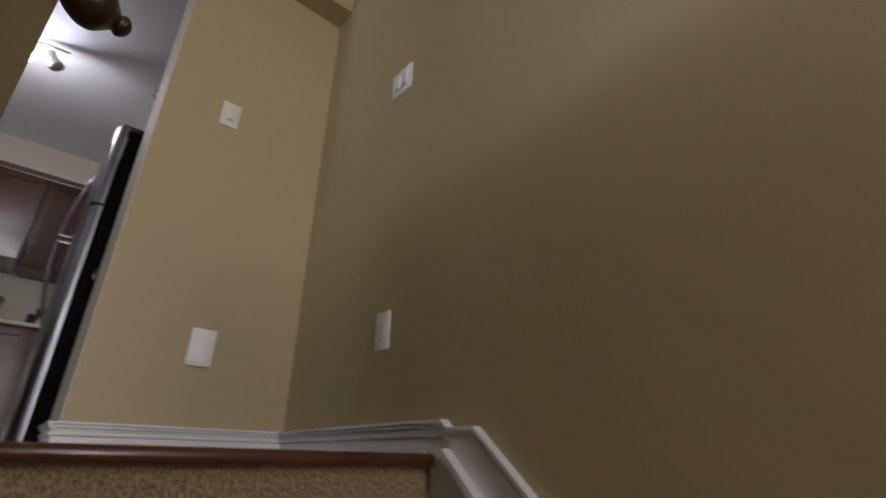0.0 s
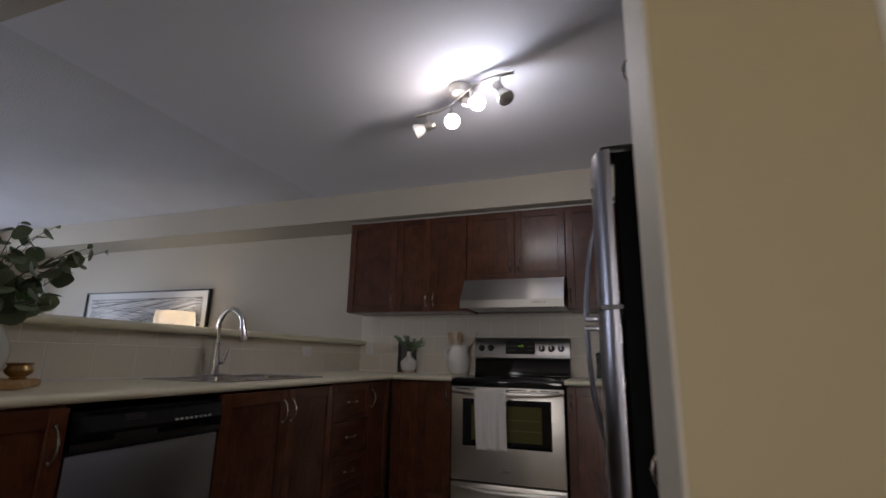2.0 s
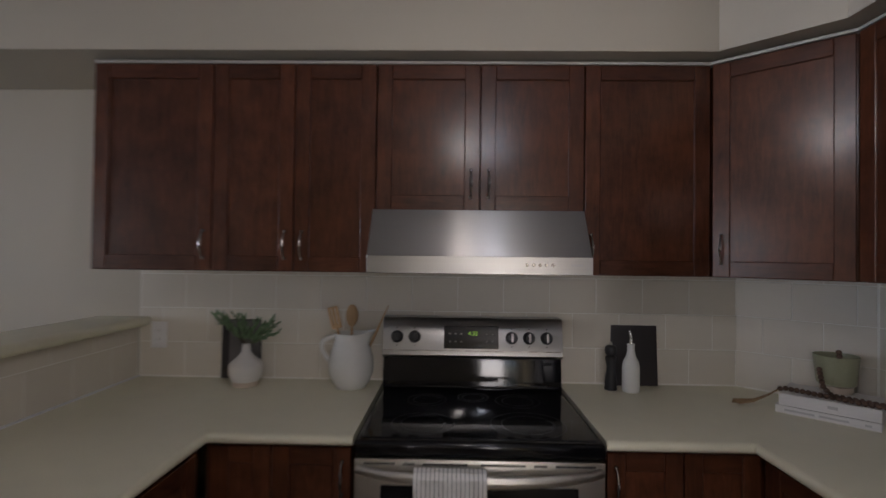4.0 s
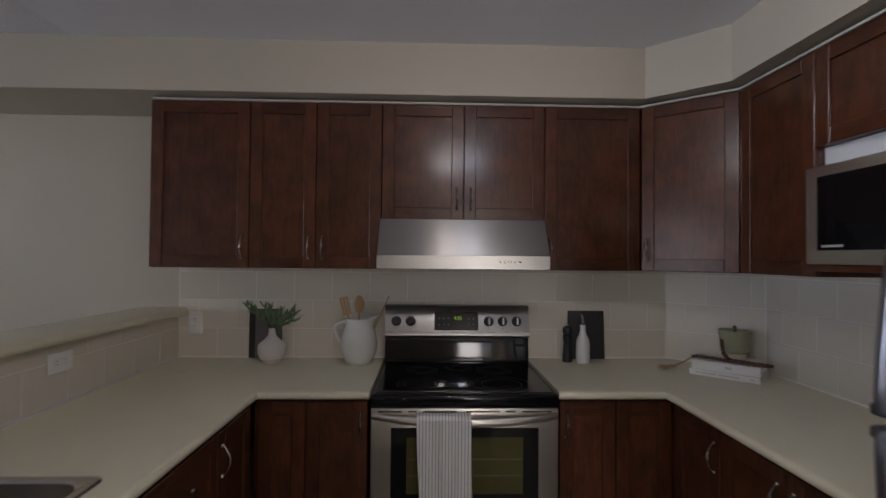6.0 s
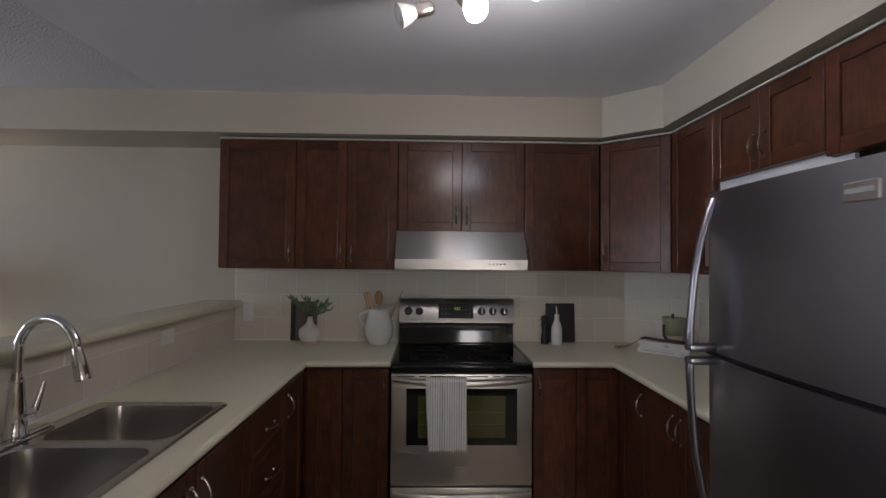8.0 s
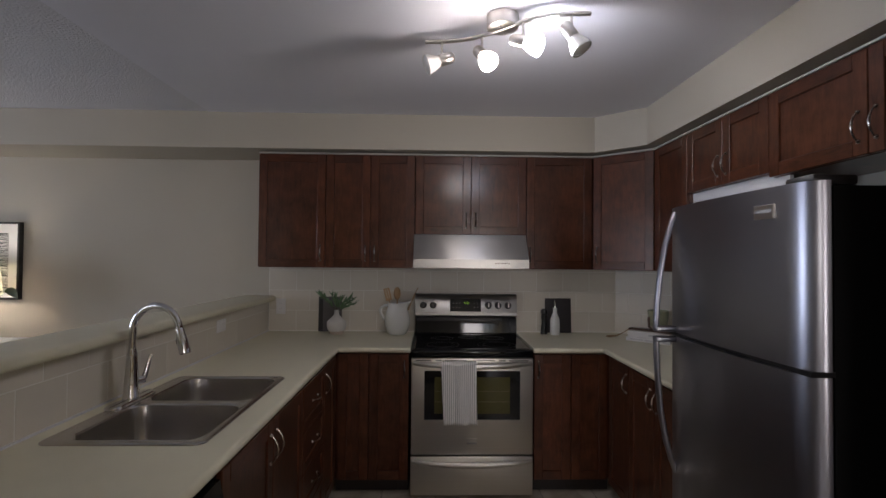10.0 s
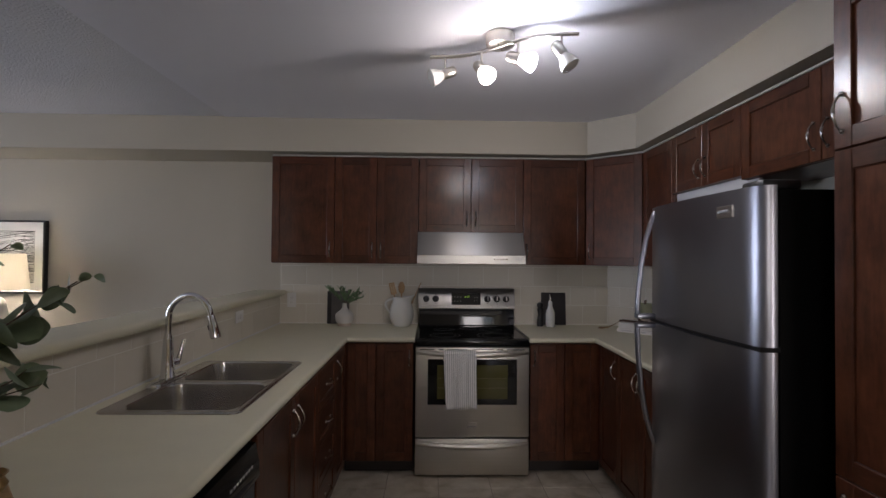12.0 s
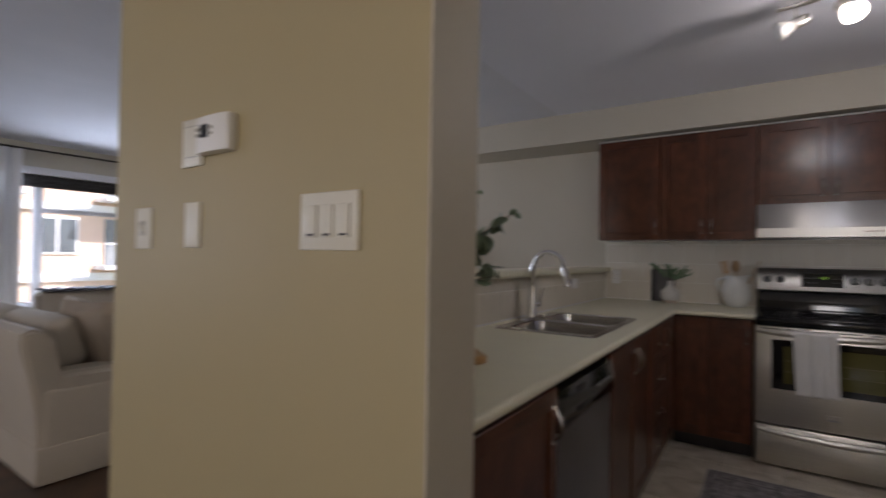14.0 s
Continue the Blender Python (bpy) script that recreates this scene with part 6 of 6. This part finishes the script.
def console_objects():
    z = HALL + 0.8355
    t = thing("open_book", pose(-4.86, 4.84, z, 0, 0, 8), "white magazine lying on the console", "book")
    part("pages", boxed(-0.17, 0.17, -0.11, 0.11, 0, 0.014, 0.004), M_PAPER, t)
    t = thing("decorative_knot", pose(-5.17, 4.88, z), "white ceramic knot ornament on the console", "ornament")
    for k, a in enumerate((0, 70)):
        pts = [(0.075 * math.cos(i / 24 * 2 * math.pi), 0.032 * math.sin(i / 24 * 2 * math.pi), 0.02 + 0.012 * k) for i in range(25)]
        part("link", moved(tubed(pts, 0.017, 10), pose(0.05 * k, 0, 0, 0, 0, a)), M_MATTCER, t)


def fig_tree():
    rnd = random.Random(33)
    t = thing("fiddle_leaf_fig", pose(-5.92, 4.36, HALL), "fiddle leaf fig with large dark green leaves", "plant")
    part("planter", turned([(0, 0), (0.15, 0), (0.17, 0.02), (0.20, 0.34), (0.185, 0.345), (0.17, 0.30), (0, 0.30)], 36), M_MATTCER, t)
    part("trunk", tubed([(0, 0, 0.28), (0.02, 0.01, 0.7), (-0.01, 0.02, 1.1), (0.02, 0, 1.42)], lambda s: 0.02 - 0.012 * s, 10), M_STEM, t)
    ms = [round_leaf(0.19, 0.066, M_FIG, "leaf", 0.25), round_leaf(0.16, 0.062, M_FIG, "leaf", 0.1), round_leaf(0.215, 0.078, M_FIG, "leaf", 0.35)]
    limbs = [((0, 0.0, 0.85), (0.24, 0.02, 1.15)), ((0, 0.01, 0.9), (-0.25, -0.12, 1.25)), ((0, 0.02, 1.05), (0.12, -0.24, 1.4)), ((0, 0.02, 1.1), (-0.1, 0.2, 1.40)), ((0.01, 0.0, 1.3), (0.16, 0.1, 1.53)), ((0.01, 0, 1.35), (-0.14, -0.08, 1.55)), ((0, 0, 0.7), (0.2, -0.18, 0.95)), ((0, 0, 0.62), (0.27, 0.05, 0.82)), ((0, 0, 0.75), (0.26, -0.10, 1.05)), ((0, 0, 0.65), (-0.2, 0.1, 0.85))]
    lines = [[Vector(a).lerp(Vector(b), k / 6) for k in range(7)] for a, b in limbs] + [[Vector((0.0, 0.01, 0.8 + 0.098 * k)) for k in range(7)]]
    for ln in lines[:-1]:
        part("limb", tubed(ln, lambda s: 0.010 - 0.005 * s, 8), M_STEM, t)
    for ln in lines:
        for k in range(23):
            u = 0.15 + 0.85 * k / 22
            i0 = min(5, int(u * 6))
            p = ln[i0].lerp(ln[i0 + 1], u * 6 - i0)
            a = k * 2.4 + rnd.uniform(-0.5, 0.5)
            way = Vector((math.cos(a), math.sin(a), rnd.uniform(-0.35, 0.7)))
            lf = part("leaf", rnd.choice(ms), None, t)
            lf.matrix_basis = leaf_pose(p + way.normalized() * 0.02, way, rnd.uniform(-60, 60), rnd.uniform(0.6, 0.98))


def pillow(w, h, d):
    bm = bmesh.new()
    n = 12
    gr = {}
    for side in (1, -1):
        for i in range(n + 1):
            for j in range(n + 1):
                u, v = i / n * 2 - 1, j / n * 2 - 1
                edge = i in (0, n) or j in (0, n)
                if edge and side == -1:
                    gr[side, i, j] = gr[1, i, j]
                    continue
                k = (1 - u ** 4) * (1 - v ** 4)
                pin = 1 - 0.06 * (1 - abs(u * v))
                gr[side, i, j] = bm.verts.new((u * w / 2 * pin, side * d / 2 * k ** 0.5, v * h / 2 * pin))
        for i in range(n):
            for j in range(n):
                f = [gr[side, i, j], gr[side, i + 1, j], gr[side, i + 1, j + 1], gr[side, i, j + 1]]
                bm.faces.new(f if side == 1 else list(reversed(f)))
    return bm


def sofa():
    t = thing("sofa", pose(-4.30, 1.77, HALL), "oatmeal slipcovered sofa with loose cushions", "sofa")
    L = 2.05
    part("base", boxed(-L, 0, 0.02, 0.90, 0.05, 0.40, 0.03, 3), M_LINEN, t)
    back = side_prism(bmesh.new(), [(0.02, 0.05), (-0.005, 0.40), (-0.075, 0.74), (-0.07, 0.795), (-0.03, 0.815), (0.03, 0.80), (0.075, 0.74), (0.14, 0.40), (0.2, 0.05)], -L, 0.0)
    bmesh.ops.bevel(back, geom=[e for e in back.edges if abs(e.verts[0].co.x - e.verts[1].co.x) < 1e-5], offset=0.018, segments=3, affect="EDGES", clamp_overlap=True)
    part("backrest", back, M_LINEN, t)
    slope = [(0.05, 0.06), (0.06, 0.55), (0.10, 0.575), (0.30, 0.572), (0.60, 0.56), (0.82, 0.545), (0.89, 0.525), (0.92, 0.48), (0.92, 0.06)]
    for x0 in (-0.2, -L):
        bm = side_prism(bmesh.new(), slope, x0, x0 + 0.205)
        bmesh.ops.bevel(bm, geom=[e for e in bm.edges if abs(e.verts[0].co.x - e.verts[1].co.x) < 1e-5], offset=0.03, segments=3, affect="EDGES", clamp_overlap=True)
        part("arm", bm, M_LINEN, t)
    for i in range(2):
        a = -L + 0.21 + i * (L - 0.42) / 2
        part("seat_cushion", boxed(a, a + (L - 0.42) / 2 - 0.006, 0.22, 0.93, 0.40, 0.54, 0.045, 4), M_LINEN, t)
        part("back_cushion", moved(boxed(a, a + (L - 0.42) / 2 - 0.006, -0.08, 0.10, 0.0, 0.30, 0.06, 4), pose(0, 0.22, 0.54, 14)), M_LINEN, t)
    part("side_panel", boxed(-0.06, 0.010, 0.02, 0.905, 0.12, 0.50, 0.03, 3), M_LINEN, t)
    part("skirt", boxed(-L - 0.004, 0.017, -0.006, 0.915, 0.006, 0.20, 0.008), M_LINEN, t)
    for x, y, r, mat, lb in ((-0.30, 0.36, 12, M_PILLOW, "taupe throw pillow propped on the sofa"), (-0.60, 0.40, -10, M_LINEN, "oatmeal throw pillow propped on the sofa")):
        solid("throw_pillow", pillow(0.46, 0.46, 0.17), mat, lb, "pillow", "throw pillows", pose(-4.30 + x, 1.77 + y, HALL + 0.70, 14, 0, r))
    # second seat by the window with a dark throw
    t = thing("armchair", pose(-6.9, 3.0, HALL, 0, 0, 90), "pale armchair by the window", "armchair")
    part("base", boxed(-0.42, 0.42, -0.42, 0.42, 0.06, 0.42, 0.04, 3), M_LINEN, t)
    part("backrest", boxed(-0.42, 0.42, 0.22, 0.44, 0.1, 0.80, 0.05, 3), M_LINEN, t)
    for sx in (-1, 1):
        part("arm", boxed(sx * 0.33 - 0.09, sx * 0.33 + 0.09, -0.42, 0.3, 0.1, 0.60, 0.04, 3), M_LINEN, t)
    for sx in (-0.36, 0.36):
        for sy in (-0.36, 0.36):
            part("leg", tubed([(sx, sy, 0.08), (sx, sy, 0.0)], 0.02, 10), M_STEM, t)
    bm = bmesh.new()
    n = 20
    gr = [[bm.verts.new((-7.36 + 0.28 * j / 6, 2.62 + 0.76 * i / n, HALL + 0.812 + 0.010 * math.sin(i * 1.7 + j))) for j in range(7)] for i in range(n + 1)]
    for a, b in zip(gr, gr[1:]):
        for j in range(6):
            bm.faces.new((a[j], a[j + 1], b[j + 1], b[j]))
    ob = solid("throw_blanket", bm, M_THROW, "charcoal throw folded over the armchair back", "blanket")
    sol = ob.modifiers.new("thickness", "SOLIDIFY")
    sol.thickness = 0.02


def curtains():
    def panel(y0, y1):
        bm = bmesh.new()
        n = 60
        cols = []
        for i in range(n + 1):
            u = i / n
            x = WEST + 0.10 + 0.03 * math.sin(u * 34) + 0.008 * math.sin(u * 91)
            cols.append([bm.verts.new((x + 0.01 * math.sin(k * 2 + u * 9), y0 + (y1 - y0) * u, HALL + 0.02 + k * (2.36 - HALL - 0.02) / 6)) for k in range(7)])
        for a, b in zip(cols, cols[1:]):
            for k in range(6):
                bm.faces.new((a[k], b[k], b[k + 1], a[k + 1]))
        ob = solid("curtain", bm, M_CURTAIN, "sheer white curtain beside the living room window", "curtain", "curtains")
    panel(1.95, 2.62)
    panel(4.02, 4.40)
    t = thing("curtain_rod", pose(WEST + 0.10, 3.2, 2.375), "dark metal curtain rod over the window", "curtain rod")
    part("rod", tubed([(0, -1.35, 0), (0, 1.22, 0)], 0.011, 12), M_BLIND, t)
    for y in (-1.2, 1.1):
        part("bracket", boxed(-0.10, 0.0, y - 0.01, y + 0.01, -0.012, 0.012), M_BLIND, t)
    t = thing("window_blind", pose(WEST - 0.04, 3.3, 2.12), "dark woven blind rolled up at the window head", "blind")
    for i in range(3):
        part("fold", boxed(-0.012 - 0.006 * i, 0.012 + 0.006 * i, -0.93, 0.93, -0.05 - 0.045 * i, -0.005 - 0.045 * i, 0.006), M_BLIND, t)


framed_art()
LAMP_GLOW = 42.0
console()
table_lamp()
candle_holders()
console_objects()
fig_tree()
sofa()
curtains()


# ---- outside the window ----
def outdoors():
    bm = bmesh.new()
    box(bm, -900, 900, -900, 900, -6.2, -6.0)
    structure("ground", bm, M_GROUND, "grassy ground outside", "ground")
    t = thing("apartment_building", pose(-26, 6, -6.0), "peach brick apartment building with white balconies", "building")
    part("wall", boxed(-8, 0, -22, 26, 0, 12.5), M_PEACH, t)
    part("roof", boxed(-8.4, 0.4, -22.4, 26.4, 12.5, 13.1), M_ROOF, t)
    for lv in range(4):
        z = 0.6 + lv * 3.0
        part("string_course", boxed(0, 0.12, -22, 26, z + 2.35, z + 2.7), M_WHITEOUT, t)
        for k in range(9):
            y = -19 + k * 5.2
            wd = part("window", boxed(0.0, 0.07, y, y + 1.5, z + 0.5, z + 2.1, 0.02, 1), M_WHITEOUT, t)
            part("pane", boxed(0.06, 0.09, y + 0.1, y + 0.7, z + 0.6, z + 2.0), M_FARGLASS, wd)
            part("pane", boxed(0.06, 0.09, y + 0.8, y + 1.4, z + 0.6, z + 2.0), M_FARGLASS, wd)
            bl = part("balcony", boxed(0.0, 1.3, y + 2.1, y + 4.7, z - 0.15, z + 0.02), M_WHITEOUT, t)
            part("balcony_door", boxed(0.0, 0.05, y + 2.5, y + 4.2, z + 0.02, z + 2.1), M_FARGLASS, t)
            bm = bmesh.new()
            for i in range(14):
                box(bm, 1.22, 1.27, y + 2.12 + i * 0.197, y + 2.16 + i * 0.197, z + 0.02, z + 0.95)
            box(bm, 1.2, 1.29, y + 2.1, y + 4.7, z + 0.95, z + 1.03)
            part("railing", bm, M_WHITEOUT, bl)


outdoors()


# ---- kitchen floor, rug, and the tiles ----
def rug():
    t = thing("runner_rug", pose(-1.168, 3.42, 0.008), "worn grey patterned runner rug before the range", "rug")
    w, h = 0.315, 0.765
    part("ground", boxed(-w, w, -h, h, 0.0, 0.007, 0.002, 1), M_RUG, t)
    rnd = random.Random(9)
    bm = bmesh.new()
    z0, z1 = 0.0068, 0.0078
    for a in (0.02, 0.085):
        for x0, x1, y0, y1 in ((-w + a, -w + a + 0.012, -h + a, h - a), (w - a - 0.012, w - a, -h + a, h - a), (-w + a + 0.012, w - a - 0.012, -h + a, -h + a + 0.012), (-w + a + 0.012, w - a - 0.012, h - a - 0.012, h - a)):
            box(bm, x0, x1, y0, y1, z0, z1)
    part("border", bm, M_RUGD, t)
    bm = bmesh.new()
    def diamond(x, y, a, b):
        q = [bm.verts.new((x + dx, y + dy, z1 + 0.0002)) for dx, dy in ((a, 0), (0, b), (-a, 0), (0, -b))]
        bm.faces.new(q)
    for i in range(18):
        yy = -h + 0.055 + i * (2 * h - 0.11) / 17
        for x in (-w + 0.058, w - 0.058):
            diamond(x, yy, 0.018, 0.026)
    for i in range(8):
        x = -w + 0.06 + i * (2 * w - 0.12) / 7
        for y in (-h + 0.055, h - 0.055):
            diamond(x, y, 0.026, 0.018)
    for i in range(9):
        for j in range(4):
            diamond(-0.165 + j * 0.11 + (0.055 if i % 2 else 0) - 0.025, -h + 0.16 + i * 0.152, rnd.uniform(0.02, 0.038), rnd.uniform(0.035, 0.06))
    tagged(part("figure", bm, M_RUGD, t), kind="stuff")


rug()


def floor_tiles():
    bed = structure("floor_kitchen", boxed(-2.36, SIDE, 1.706, BACK, -0.25, 0.0), M_FLOORGROUT, "kitchen floor of beige stone tiles", "floor")
    cache = {}
    P = 0.335
    for i in range(-6, 4):
        for j in range(0, 12):
            x0, y0 = -0.42 + i * P, 1.71 + j * P - 0.06
            x1, y1 = x0 + P - 0.005, y0 + P - 0.005
            x0, x1, y0, y1 = max(x0, -1.80), min(x1, 0.08), max(y0, 1.708), min(y1, 4.62)
            if x1 - x0 < 0.02 or y1 - y0 < 0.02:
                continue
            key = (round(x1 - x0, 3), round(y1 - y0, 3))
            if key not in cache:
                cache[key] = finish(boxed(0, key[0], 0, key[1], 0.0005, 0.006, 0.002, 1), "tile", M_FLOORTILE)
            o = new("tile", cache[key])
            o.parent = bed
            o.matrix_basis = pose(x0, y0, 0)


def wall_tiles():
    """Glazed tiles in running bond, each proud of its bed."""
    cache = {}
    W, H, G, T = 0.203, 0.152, 0.003, 0.0085
    def field(parent, length, z0, z1, place):
        row, z = 0, z0
        while z < z1 - 0.01:
            h = min(H, z1 - z) - G
            x = -W / 2 if row % 2 else 0.0
            while x < length - 0.005:
                a, b = max(0, x), min(length, x + W) - G
                if b - a > 0.01 and h > 0.01:
                    key = (round(b - a, 3), round(h, 3))
                    if key not in cache:
                        cache[key] = finish(boxed(0, key[0], -T, 0, 0, key[1], 0.0014, 1), "tile", M_TILE)
                    o = new("tile", cache[key])
                    o.parent = parent
                    o.matrix_basis = place(a, z)
                x += W
            z += H
            row += 1
    obs = bpy.data.objects
    z0 = CT + 0.007
    field(obs["wall_tile_bed_north"], 0.290 - BAR_X, z0, 1.44, lambda a, z: pose(BAR_X + 0.004 + a, BACK - 0.004, z))
    field(obs["wall_tile_bed_bar"], BACK - 0.02 - 1.72, z0, 1.155, lambda a, z: pose(BAR_X - 0.0105, 1.72 + a, z, 0, 0, 90))
    field(obs["wall_tile_bed_east"], 4.808 - 3.45, z0, 1.44, lambda a, z: pose(SIDE - 0.004, 4.808 - a, z, 0, 0, -90))
    k = math.sqrt(0.5)
    field(obs["wall_tile_bed_corner"], 0.462, z0, 1.414, lambda a, z: pose(0.295 + k * a - 0.0015 * k, BACK - 0.004 - k * a - 0.0015 * k, z, 0, 0, -45))


floor_tiles()
wall_tiles()
